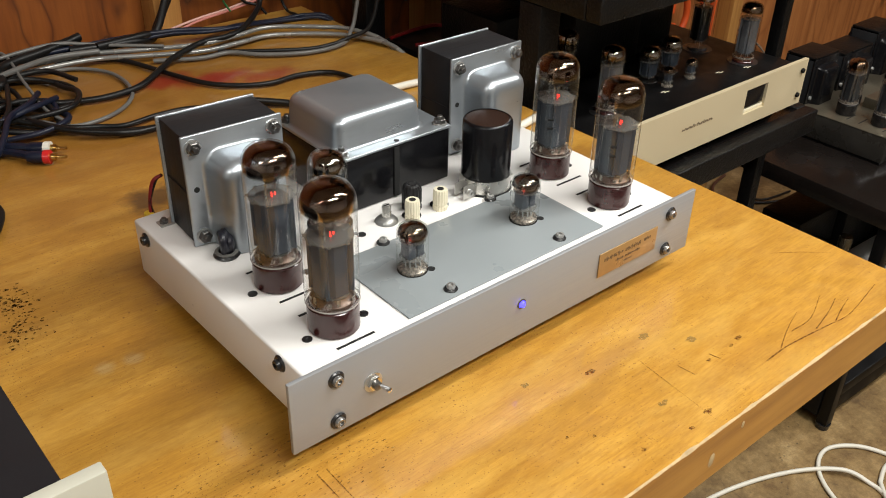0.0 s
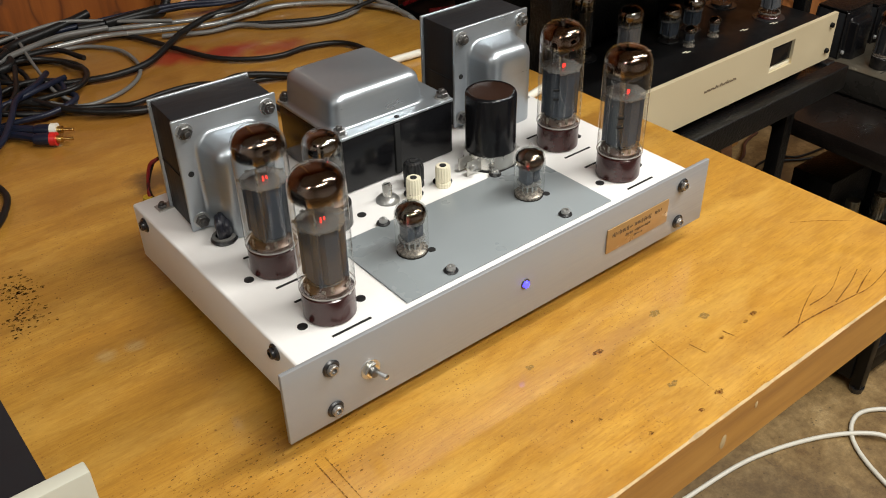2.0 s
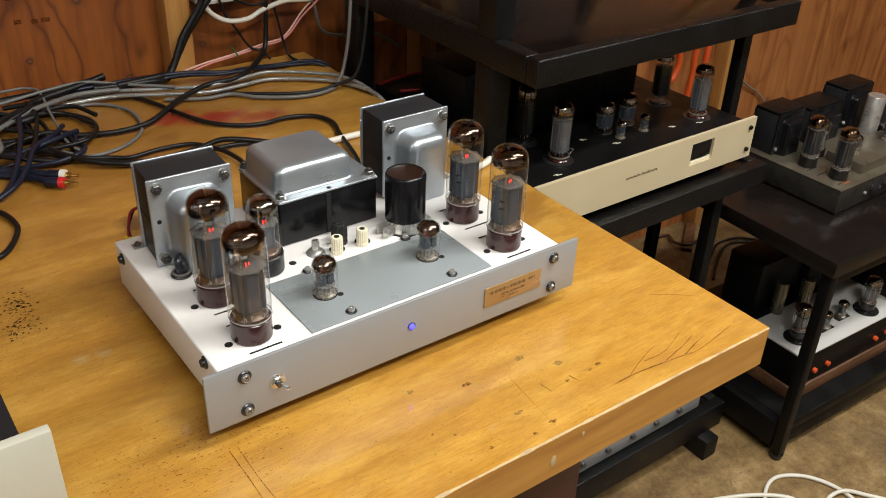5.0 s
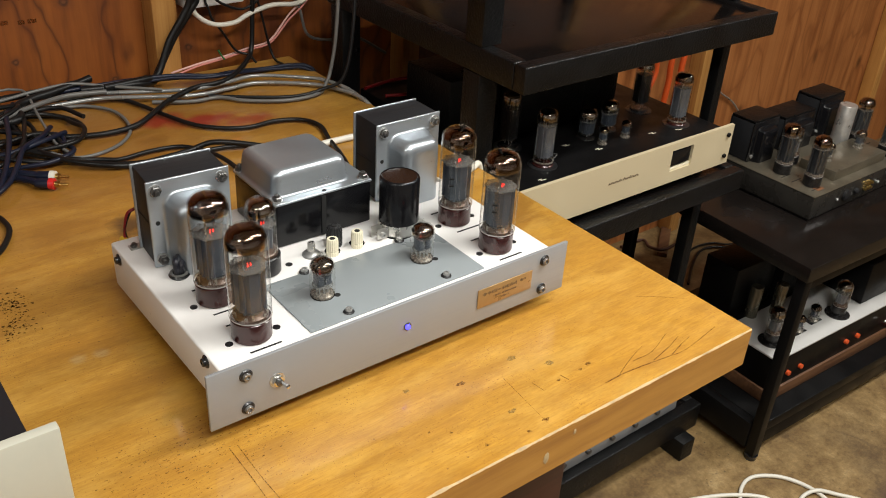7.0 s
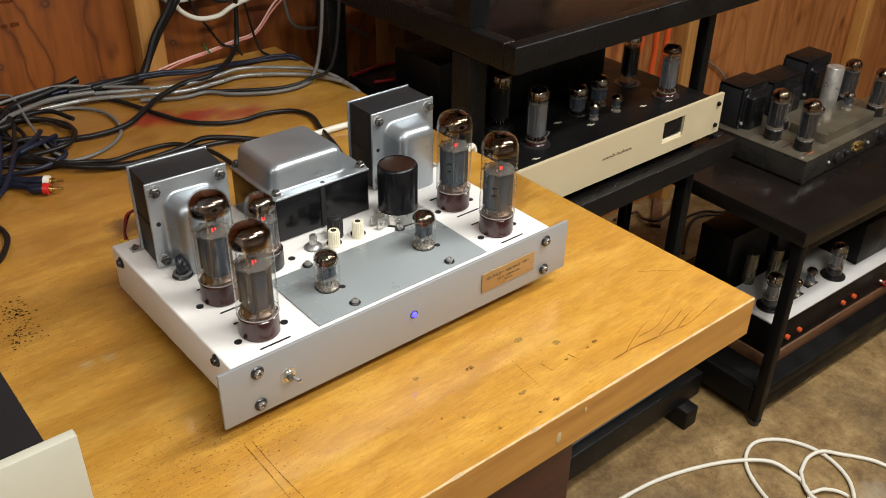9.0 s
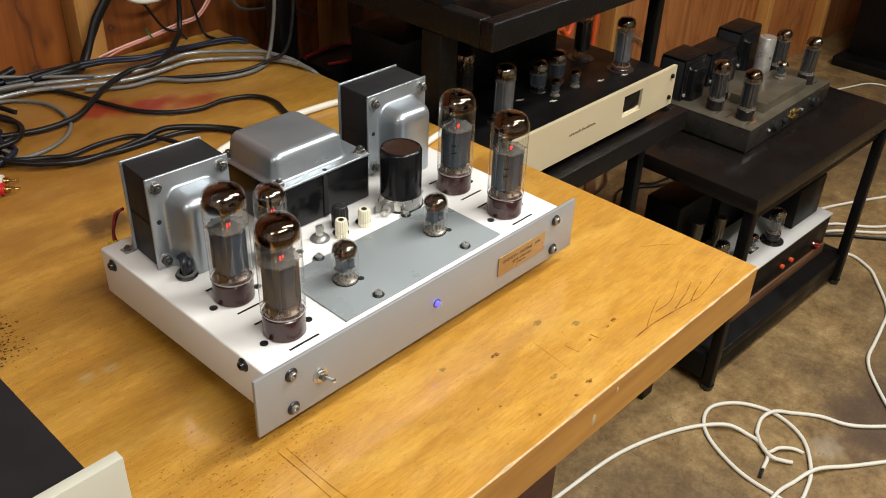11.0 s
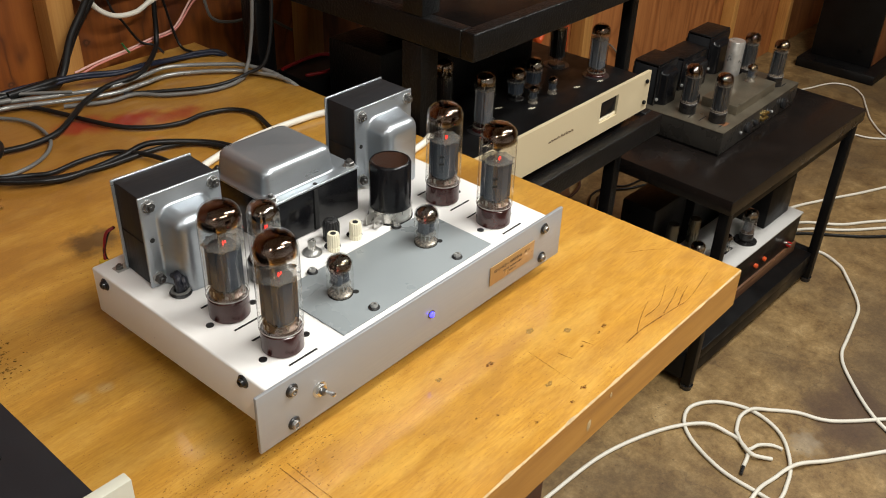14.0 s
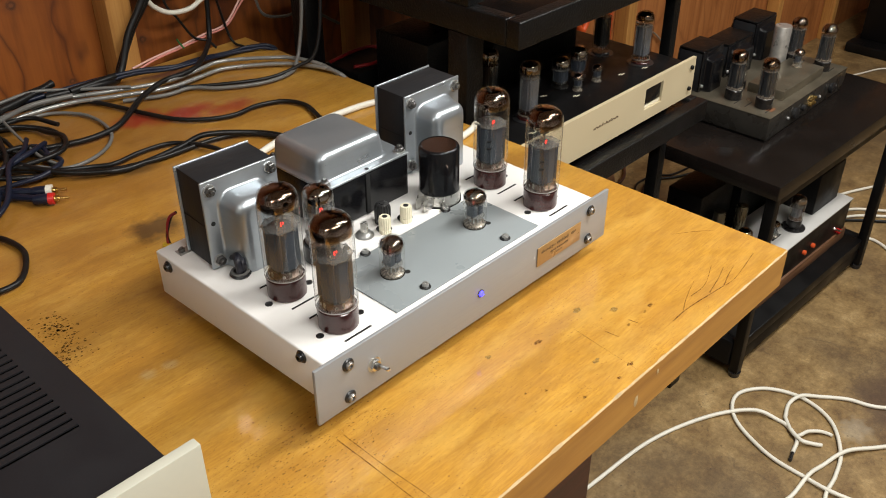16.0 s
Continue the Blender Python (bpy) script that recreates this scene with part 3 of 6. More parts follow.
GREY_STAIN = worn_mark("grey_glue_stain", (0.26, 0.16, 0.05))
for x, y, rx, ry, mt in ((0.181, -0.046, 0.006, 0.0035, SCORCH), (0.242, -0.043, 0.006, 0.0045, GREY_STAIN), (0.134, -0.027, 0.004, 0.003, GREY_STAIN), (0.195, -0.098, 0.006, 0.003, GREY_STAIN),
                         (0.267, -0.067, 0.006, 0.0045, GREY_STAIN), (0.296, -0.088, 0.005, 0.003, SCORCH), (0.284, -0.09, 0.003, 0.002, SCORCH), 
                         (0.212, -0.122, 0.005, 0.003, SCORCH), (0.19, -0.125, 0.003, 0.002, SCORCH), (0.15, -0.118, 0.003, 0.002, SCORCH), (0.135, -0.09, 0.002, 0.002, SCORCH), (0.12, -0.08, 0.002, 0.0016, SCORCH), (0.257, -0.09, 0.003, 0.002, SCORCH)):
    part("stain", blot(bmesh.new(), x, y, rx * 0.8, ry * 0.75), mt, bench)
bm = bmesh.new()
for k in range(260):
    far = rng.random() < 0.6
    x, y = (-0.103 + rng.gauss(0, 0.009), 0.287 + rng.gauss(0, 0.012)) if far else (-0.112 + rng.gauss(0, 0.010), 0.245 + rng.gauss(0, 0.011))
    q = 0.0005 + 0.0012 * rng.random() ** 2
    blot(bm, x, y, q * 1.2, q)
tagged(part("scorch_specks", bm, CHAR, bench), kind="stuff")
bm = bmesh.new()
for k in range(520):
    x, y = rng.uniform(-0.12, 0.03), rng.gauss(0.012, 0.022) - 0.012
    q = 0.0002 + 0.0005 * rng.random() ** 2
    blot(bm, x, y, q * 2.2, q * 0.9)
tagged(part("wear_specks", bm, worn_mark("worn_varnish", (0.26, 0.11, 0.022)), bench), kind="stuff")
part("pedestal", boxed((-0.25, 0.04, 0.0), (0.447, 0.62, BENCH - THICK - 0.002), 0.004), DARK_WOOD, bench, "dark red-brown pedestal")
part("back_leg", boxed((-1.02, 0.60, 0.0), (-0.94, 0.70, BENCH - THICK - 0.002), 0.004), DARK_WOOD, bench)
part("front_leg", boxed((-1.02, -0.09, 0.0), (-0.94, -0.01, BENCH - THICK - 0.002), 0.004), DARK_WOOD, bench)


# ---- valves ----
def screw(parent, at, turn=None, r=0.0035, washer=True, material=STEEL, name="screw", washer_mat=BLACK_PLASTIC):
    """A socket screw standing on a surface, its axis along z before the turn."""
    t = turn if turn else Matrix.Identity(4)
    ob = part(name, lathe(bmesh.new(), [(0, 0.0005), (r, 0.0005), (r, 0.0032), (r * 0.85, 0.0040), (r * 0.5, 0.0041), (r * 0.48, 0.0024), (0, 0.0024)], 14, at, t), material, parent)
    if washer:
        part("washer", lathe(bmesh.new(), [(0, 0), (r * 1.55, 0), (r * 1.6, 0.0006), (r * 1.35, 0.0016), (0, 0.0016)], 16, at, t), washer_mat, ob, "black washer")
    return ob


BOLT_STEEL = surface("darkened_bolt_steel", (0.16, 0.155, 0.15), 0.35, 0.9, vary=0.2)


def hex_bolt(parent, at, turn):
    """A nut on a washer with the bolt's end standing out of it."""
    ob = part("bolt", lathe(bmesh.new(), [(0, 0.0011), (0.0047, 0.0011), (0.0047, 0.0042), (0.0042, 0.0046), (0, 0.0046)], 6, at, turn), BOLT_STEEL, parent, smooth=20)
    part("washer", lathe(bmesh.new(), [(0, 0), (0.0058, 0), (0.0058, 0.001), (0, 0.0011)], 18, at, turn), STEEL, ob)
    part("bolt_end", lathe(bmesh.new(), [(0, 0.0046), (0.0024, 0.0046), (0.0024, 0.0066), (0.0019, 0.0072), (0, 0.0072)], 12, at, turn), BOLT_STEEL, ob)
    return ob


def valve_parts(t, base_mat, film, anode_mat, rb=0.0165, hb=0.0195, rg=0.0172, top=0.1022, wide=0.0115, glow=True, marks=0, span=(0.0285, 0.066), ring=False):
    """Octal valve: base, seal, anode with ribs, mica, getter film and glass bulb."""
    part("base", turned([(0, 0), (rb - 0.0015, 0), (rb, 0.0012), (rb, hb - 0.001), (rb - 0.001, hb), (rb * 0.8, hb), (0, hb)], 32), base_mat, t)
    s = top / 0.104
    rise = 0.92 * rg
    dome = [(rg * math.cos(radians(7.5 * k)) ** (2 / 2.75), top - rise + rise * math.sin(radians(7.5 * k)) ** (2 / 2.75)) for k in range(12)] + [(0, top)]
    film = getter_film(*film, round(top - rise - 0.0035 * s, 4), round(top - rise + 0.0015 * s, 4))
    part("glass", turned([(rb * 0.9, hb - 0.001), (rg * 0.98, hb + 0.001), (rg, hb + 0.004), (rg, 0.05 * s)] + dome, 40), GLASS, t, "clear glass bulb")
    ri = rg - 0.0009
    part("getter", turned([(ri, 0.056 * s), (ri, top - rise - 0.004)] + [(max(0, r - 0.0009), z - 0.0009) for r, z in dome], 40), film, t, "smoky getter film")
    if hb > 0.01:
        bm = bmesh.new()
        for a in range(16):
            rm = Matrix.Rotation(radians(22.5 * a + 5), 4, "Z")
            box(bm, (rb * 0.80, -0.0011, hb + 0.0004), (rb * 0.84, 0.0011, hb + 0.0035 + 0.0022 * (a % 3)), m=rm)
        part("lead_wires", bm, PINS, t, "bright leads round the glass stem", smooth=20)
        # Opaque pale ring that paints the glint along the glass's lower edge.
        part("joint_glint", turned([(rg * 0.97, hb + 0.0010), (rg * 1.008, hb + 0.0013), (rg * 1.008, hb + 0.0017), (rg * 0.97, hb + 0.0020)], 36), GLINT_RING, t, "pale painted glint where glass meets base")
        part("seal", turned([(0, hb + 0.0002), (rb * 0.86, hb + 0.0002), (rb * 0.88, hb + 0.003), (rb * 0.7, hb + 0.0055), (rb * 0.3, hb + 0.007), (0, hb + 0.007)], 24), PRESS, t)
    bm = bmesh.new()
    z0, z1 = span[0] * s, span[1] * s
    lathe(bm, [(0, z0), (wide, z0), (wide, z1), (0, z1)], 8, (0, 0, 0), Matrix.Rotation(radians(22.5), 4, "Z"))
    for a in range(4):
        rm = Matrix.Rotation(radians(45 + 90 * a), 4, "Z")
        box(bm, (wide * 0.9, -0.0009, z0), (wide * 1.22, 0.0009, z1), m=rm)
    part("anode", bm, anode_mat, t, "dark grey anode", smooth=20)
    for z in (z0 - 0.0016, z1 + 0.0012):
        bm = bmesh.new()
        rim = 0.86 if z > z0 else 0.66
        lathe(bm, [(0, z), (rg * rim, z), (rg * rim, z + 0.0007), (0, z + 0.0007)], 24)
        for a in range(8 if z > z0 else 0):
            rm = Matrix.Rotation(radians(45 * a + 10), 4, "Z")
            box(bm, (rg * 0.82, -0.0012, z), (rg * 0.95, 0.0012, z + 0.0007), m=rm)
        part("mica_spacer", bm, MICA, t)
    bm = bmesh.new()
    for a in range(6):
        an = radians(60 * a)
        rod(bm, 0.0005, hb + 0.003, z0, (0.006 * math.cos(an), 0.006 * math.sin(an), 0), 6)
    for a in (0, 180):
        an = radians(a + 30)
        rod(bm, 0.0006, z1, z1 + 0.012 * s, (0.006 * math.cos(an), 0.006 * math.sin(an), 0), 6)
    part("support_wires", bm, STEEL, t)
    part("getter_cup", boxed((-0.004, -0.003, z1 + 0.011 * s), (0.004, 0.003, z1 + 0.013 * s), 0.001), ANODE, t)
    if glow:
        for hx, hy, hh in ((-0.0012, -0.0030, 0.0032), (0.0020, -0.0016, 0.0018)):
            part("heater", turned([(0, z1 + 0.002), (0.00055, z1 + 0.002), (0.0004, z1 + 0.002 + hh), (0, z1 + 0.0022 + hh)], 8, (hx, hy, 0)), HEATER, t, "red-hot heater end")
    if ring:
        part("seal_ring", turned([(rg * 0.9, hb + 0.0035), (rg * 1.005, hb + 0.0035), (rg * 1.005, hb + 0.0055), (rg * 0.9, hb + 0.0055)], 28), PINS, t, "pale lead ring")
    for k in range(marks):
        part("printed_bar", boxed((-0.0075, -rg - 0.0003, 0.047 * s + 0.0075 * k), (-0.003, -rg * 0.925, 0.0482 * s + 0.0075 * k), m=Matrix.Rotation(radians(-38), 4, "Z")), DARK_HOLE, t)


def octal_valve(name, m, label, group, base_mat=BASE_BROWN, film=BROWN_FILM, anode_mat=ANODE, **sizes):
    t = thing(name, m, label, "vacuum tube", group)
    valve_parts(t, base_mat, film, anode_mat, **sizes)
    return t


def small_valve(name, m, label, group, glow=True):
    """Nine-pin miniature valve with no base and a pip on top."""
    t = thing(name, m, label, "vacuum tube", group)
    rg, top = 0.0112, 0.0375
    dome = [(rg, 0.027), (rg * 0.98, 0.0305), (rg * 0.88, 0.0333), (rg * 0.66, 0.0355), (rg * 0.38, 0.0368), (0.0022, 0.0376), (0.0014, 0.0395), (0.0005, 0.0425), (0, 0.043)]
    film = getter_film("small_brown_getter_film", (0.2, 0.14, 0.1), (0.45, 0.34, 0.24), 0.0265, 0.030)
    part("glass", turned([(0.0, 0.002), (rg * 0.92, 0.002), (rg, 0.004), (rg, 0.015)] + dome, 32), GLASS, t, "clear glass bulb")
    part("getter", turned([(rg - 0.0007, 0.022)] + [(max(0, r - 0.0007), z - 0.0007) for r, z in dome[:6]] + [(0, 0.0368)], 32), film, t, "smoky getter film")
    bm = bmesh.new()
    for x in (-0.0036, 0.0036):
        box(bm, (x - 0.0031, -0.0048, 0.011), (x + 0.0031, 0.0048, 0.0235), 0.001)
    part("anode", bm, ANODE, t)
    for z in (0.0102, 0.0238):
        part("mica_spacer", turned([(0, z), (0.0092, z), (0.0092, z + 0.0006), (0, z + 0.0006)], 18), MICA, t)
    bm = bmesh.new()
    for a in range(9):
        an = radians(36 * a)
        rod(bm, 0.0006, 0.0, 0.0105, (0.006 * math.cos(an), 0.006 * math.sin(an), 0), 6)
    part("pins", bm, STEEL, t)
    part("seal", turned([(0, 0.0), (rg * 0.9, 0.0), (rg * 0.93, 0.002), (rg * 0.6, 0.0045), (0, 0.005)], 20), PINS, t)
    if glow:
        part("heater", turned([(0, 0.0246), (0.0009, 0.0246), (0.0009, 0.0268), (0, 0.027)], 8, (-0.003, -0.001, 0)), HEATER, t)
    return t


# ---- the white amplifier ----
def bell(bm, lo, hi, face, inset, radius, flare=0.003, open_foot=None):
    """A drawn steel cover: it flares out at its foot, narrows towards one face and rounds over into it. face: (axis, side)."""
    ax, side = face
    u, v = [k for k in range(3) if k != ax]
    w0, w1 = (lo[ax], hi[ax]) if side > 0 else (hi[ax], lo[ax])
    deep = abs(w1 - w0)
    if open_foot is None:
        open_foot = ax == 1
    profile = [(-flare * (1 - math.sin(q)), flare * (1 - math.cos(q))) for q in [math.pi / 2 * k / 3 for k in range(4)]]
    profile += [(inset + radius * (1 - math.cos(q)), deep - radius + radius * math.sin(q)) for q in [math.pi / 2 * k / 6 for k in range(7)]]
    rings = []
    for cut, d in profile:
        half = [(hi[k] - lo[k]) / 2 - cut for k in (u, v)]
        rc = max(0.0035, 1.15 * radius - max(0.0, cut) * 0.55)
        ring = []
        for q, (su, sv) in enumerate(((1, 1), (-1, 1), (-1, -1), (1, -1))):
            for j in range(7):
                an = math.pi / 2 * (q + j / 6)
                p = [0.0, 0.0, 0.0]
                p[u] = (lo[u] + hi[u]) / 2 + su * (half[0] - rc) + rc * math.cos(an)
                p[v] = (lo[v] + hi[v]) / 2 + sv * (half[1] - rc) + rc * math.sin(an)
                if open_foot and sv < 0:
                    p[u] = (lo[u] + hi[u]) / 2 + su * half[0]
                    p[v] = lo[v] + 0.00002 * j
                p[ax] = w0 + d * (1 if side > 0 else -1)
                ring.append(bm.verts.new(p))
        rings.append(ring)
    count = len(rings[0])
    for p, q in zip(rings, rings[1:]):
        for k in range(count):
            bm.faces.new([p[k], p[(k + 1) % count], q[(k + 1) % count], q[k]])
    bm.faces.new(rings[-1])
    return bm


amp = thing("tube_amplifier", pose(0, 0, BENCH), "white tube amplifier with brushed aluminium front panel and bare transformers", "amplifier")
CX0, CX1, CY1, Z0, Z1 = -0.0165, 0.3315, 0.2402, 0.0185, 0.064
bm = boxed((CX0, 0.0035, Z0), (CX1, CY1, Z1), 0.0018, 3)
for v in bm.verts:
    if v.co.z < 0.03:
        v.co.z += 0.006 * (1 - v.co.y / CY1)
chassis = part("chassis", bm, WHITE_PAINT, amp, "white enamelled steel chassis")
part("front_panel", boxed((-0.0318, 0.0, 0.018), (0.3448, 0.0032, 0.0712), 0.0006), SILVER, amp, "brushed aluminium front panel")
for x in (0.0, 0.3146):
    for z in (0.0275, 0.0597):
        screw(amp, (x, 0.0, z), TO_FRONT, 0.0036, name="panel_screw", material=DARK_SCREW)
for y, z in ((0.0345, 0.0582), (0.2205, 0.0555)):
    screw(amp, (CX0, y, z), TO_LEFT, 0.0036, material=BLACK_PLASTIC, name="side_screw")
for x in (0.02, 0.295):
    for y in (0.035, 0.205):
        part("rubber_foot", turned([(0, -0.006 * (1 - y / CY1)), (0.009, -0.006 * (1 - y / CY1)), (0.0105, Z0 + 0.0003), (0, Z0 + 0.0003)], 18, (x, y, 0.006 * (1 - y / CY1))), BLACK_PLASTIC, amp)
switch = part("toggle_switch", turned([(0, 0), (0.0068, 0), (0.0068, 0.0007), (0.0035, 0.0009), (0, 0.0009)], 24, (0.0265, 0, 0.0437), TO_FRONT), CLAMP_STEEL, amp, "chrome toggle switch")
part("nut", turned([(0, 0.001), (0.0052, 0.001), (0.0052, 0.003), (0.0046, 0.0034), (0, 0.0034)], 6, (0.0265, 0, 0.0437), TO_FRONT), CHROME, switch, smooth=20)
part("bush", turned([(0, 0.0034), (0.003, 0.0034), (0.003, 0.0058), (0.0024, 0.0062), (0, 0.0062)], 16, (0.0265, 0, 0.0437), TO_FRONT), BOLT_STEEL, switch)
part("lever", turned([(0, 0.005), (0.0011, 0.005), (0.0018, 0.0135), (0.0017, 0.0146), (0.0009, 0.0153), (0, 0.0154)], 14, (0.0265, 0, 0.0437), pose(0, 0, 0, 84, 0, 9)), CHROME, switch)
led = part("led", turned([(0, 0), (0.0027, 0), (0.0027, 0.001), (0.002, 0.0022), (0, 0.0028)], 14, (0.1535, 0, 0.0455), TO_FRONT), BLUE_LED, amp, "lit blue LED")
part("bezel", turned([(0.0028, 0), (0.0039, 0), (0.0039, 0.0006), (0.003, 0.0008)], 18, (0.1535, 0, 0.0455), TO_FRONT), BOLT_STEEL, led)
badge = part("name_plate", boxed((0.2325, -0.0012, 0.0338), (0.2995, -0.0001, 0.0542), 0.0004), BRASS, amp, "small engraved brass name plate")
for x0, x1, zc, tall in ((0.238, 0.2585, 0.0478, 0.0022), (0.262, 0.2795, 0.0478, 0.0024), (0.284, 0.2915, 0.0484, 0.0018), (0.2515, 0.260, 0.0424, 0.0014), (0.2625, 0.279, 0.0424, 0.0014), (0.262, 0.27, 0.0385, 0.001)):
    bm = bmesh.new()
    x = x0
    while x < x1:
        q = tall * rng.uniform(0.35, 1.0)
        box(bm, (x, -0.0014, zc - q), (x + 0.0005, -0.0011, zc + q), m=Matrix.Translation((0, 0, 0)))
        if rng.random() < 0.6:
            box(bm, (x, -0.00142, zc - 0.0002), (x + 0.0014, -0.00112, zc + 0.0002))
        x += rng.uniform(0.0011, 0.0019)
    part("engraved_bar", bm, ENGRAVED, badge)
plate = part("driver_plate", boxed((0.0662, 0.0142, Z1), (0.2512, 0.0965, Z1 + 0.0016), 0.0006), GREY_PAINT, amp, "flat grey enamelled driver board cover")
for x in (0.1075, 0.212):
    for y in (0.022, 0.0965):
        screw(amp, (x, y, Z1 + 0.0016), None, 0.0031, name="plate_screw")
VALVES = [(0.026, 0.0395), (0.0245, 0.1025), (0.2855, 0.0395), (0.2845, 0.103)]
for vx, vy in VALVES:
    for dy in (-0.0215, 0.0215):
        part("vent_slot", boxed((vx - 0.0125, vy + dy - 0.0009, Z1 - 0.0003), (vx + 0.0155, vy + dy + 0.0009, Z1 + 0.0003)), DARK_HOLE, chassis)
    for dx in (-0.0212, 0.0212):
        part("socket_rivet", turned([(0, 0), (0.0033, 0), (0.0033, 0.0006), (0.0018, 0.0013), (0, 0.0013)], 14, (vx + dx, vy - 0.002, Z1)), BLACK_PLASTIC, chassis)
    octal_valve("power_valve", pose(vx, vy, BENCH + Z1), "clear glass power valve with red-brown base and smoky top", "power valves of the white amplifier", marks=2 if vx > 0.2 else 0)
for sx, sy in ((0.1025, 0.0565), (0.211, 0.0585)):
    part("valve_socket", turned([(0.0088, 0), (0.0107, 0), (0.0107, 0.0004), (0.0088, 0.0005)], 22, (sx, sy, Z1 + 0.0016)), BASE_BLACK, plate)
    part("socket_opening", turned([(0, 0), (0.0028, 0), (0.0028, 0.0003), (0, 0.0003)], 12, (sx + 0.0105, sy - 0.0075, Z1 + 0.0016)), DARK_HOLE, plate)
    small_valve("driver_valve", pose(sx, sy, BENCH + Z1 + 0.0022), "small clear glass driver valve with smoky top", "driver valves of the white amplifier")
octal_valve("rectifier_valve", pose(0.0795, 0.1215, BENCH + Z1), "slim glass rectifier valve with black base", "", BASE_BLACK, SILVER_FILM, ANODE_LIGHT, rb=0.0163, hb=0.0185, rg=0.0138, top=0.0735, wide=0.0082)
part("socket_opening", turned([(0, 0), (0.0034, 0), (0.0034, 0.0003), (0, 0.0003)], 14, (0.1035, 0.1175, Z1)), DARK_HOLE, chassis)


def output_transformer(x0, x1, front, turn):
    """An upright transformer with laminations between two plated end bells."""
    y0, y1, h = front + 0.0025, front + 0.0415, 0.0855
    core = part("output_transformer", boxed((x0 + 0.002, y0, Z1 + 0.001), (x1 - 0.002, y1, Z1 + h - 0.001), 0.0008), LAMINATE, amp, "black varnished transformer with plated steel end bells")
    for side, ya, yb, face in (("front", y0 - 0.0025, y0 - 0.0002, -1), ("rear", y1 + 0.0002, y1 + 0.0025, 1)):
        fl = boxed((x0, ya, Z1 + 0.0005), (x1, yb, Z1 + h), 0.0009)
        d0, d1 = (ya - 0.0265, ya) if face < 0 else (yb, yb + 0.018)
        bell(fl, (x0 + 0.0150, d0, Z1 + 0.0005), (x1 - 0.0130, d1, Z1 + h - 0.0145), (1, face), 0.0022, 0.0105 if face < 0 else 0.005)
        part("end_bell", fl, BELL_STEEL, core, "plated steel end bell", smooth=50)
    for bx in (x0 + 0.0075, x1 - 0.0075):
        for bz in (Z1 + 0.0085, Z1 + h - 0.0085):
            hex_bolt(core, (bx, y0 - 0.0025, bz), TO_FRONT)
    part("bolt_hole", turned([(0, 0), (0.0021, 0), (0.0021, 0.0004), (0, 0.0004)], 12, (x0 + 0.0068, y0 - 0.0026, Z1 + 0.045), TO_FRONT), DARK_HOLE, core)
    for dz in (0.041,):
        part("lamination_gap", boxed((x0 + 0.0014, y0 + 0.002, Z1 + dz), (x0 + 0.0022, y1 - 0.002, Z1 + dz + 0.0008)), DARK_HOLE, core)
    corner = Vector((x0, front, 0))
    core.matrix_basis = Matrix.Translation(corner) @ Matrix.Rotation(radians(turn), 4, "Z") @ Matrix.Translation(-corner)
    return core


left_ot = output_transformer(0.0005, 0.0755, 0.1745, -3.2)
right_ot = output_transformer(0.2385, 0.3175, 0.1765, 0.0)
part("lead_grommet", turned([(0.0, 0), (0.0085, 0), (0.0095, 0.0015), (0.0085, 0.003), (0.0055, 0.0035), (0.005, 0.001), (0, 0.001)], 20, (0.0135, 0.153, Z1)), BLACK_PLASTIC, amp)
part("grommet_rim", turned([(0.0058, 0.0030), (0.0082, 0.0032), (0.0082, 0.0040), (0.0058, 0.0042)], 22, (0.0135, 0.153, Z1)), GREY_CORD, amp, "pale worn rim of the grommet")
for k in range(4):
    a = 1.4 * k
    part("transformer_lead", sweep(bmesh.new(), [(0.0115 + 0.0014 * k, 0.153 + 0.001 * (k % 2), Z1), (0.0105 + 0.0018 * k, 0.1500, Z1 + 0.007), (0.0105 + 0.0016 * k, 0.1512 + 0.0012 * math.sin(a), Z1 + 0.0135 + 0.0016 * math.cos(a)), (0.0135 + 0.0020 * k, 0.1575, Z1 + 0.0150 + 0.0016 * math.sin(a)), (0.0165 + 0.0014 * k, 0.166, Z1 + 0.0105), (0.019 + 0.0012 * k, 0.172, Z1 + 0.006)], 0.0027, 8, 6), LEAD_SLEEVE, amp, "blue-black transformer lead")
LUG_HOLE = plain("bare_lug_steel", (0.42, 0.42, 0.40), 0.35, 0.7)
for lx, ly in ((0.0015, 0.2200), (0.3215, 0.1845)):
    lug = part("mounting_lug", boxed((lx - 0.0075, ly - 0.005, Z1), (lx + 0.006, ly + 0.005, Z1 + 0.0012), 0.0005), LUG_HOLE, amp, "plated mounting lug")
    part("nut", turned([(0, 0.0012), (0.0034, 0.0012), (0.0034, 0.0032), (0.003, 0.0035), (0, 0.0035)], 6, (lx - 0.003, ly, Z1)), BOLT_STEEL, lug, smooth=20)
    part("stud_end", turned([(0, 0.0035), (0.0018, 0.0035), (0.0018, 0.005), (0, 0.0052)], 12, (lx - 0.003, ly, Z1)), BOLT_STEEL, lug)
PX0, PX1, PY0, PY1 = 0.1075, 0.2125, 0.1455, 0.2325
pt = part("power_transformer", boxed((PX0 + 0.001, PY0 + 0.001, Z1 + 0.001), (PX1 - 0.001, PY1 - 0.001, Z1 + 0.0445), 0.001), BLACK_GLOSS, amp, "gloss black power transformer under a plated steel bell")
part("core_gap", boxed((0.1560, PY0 - 0.0002, Z1 + 0.002), (0.1605, PY0 + 0.0015, Z1 + 0.0435)), DARK_HOLE, pt)
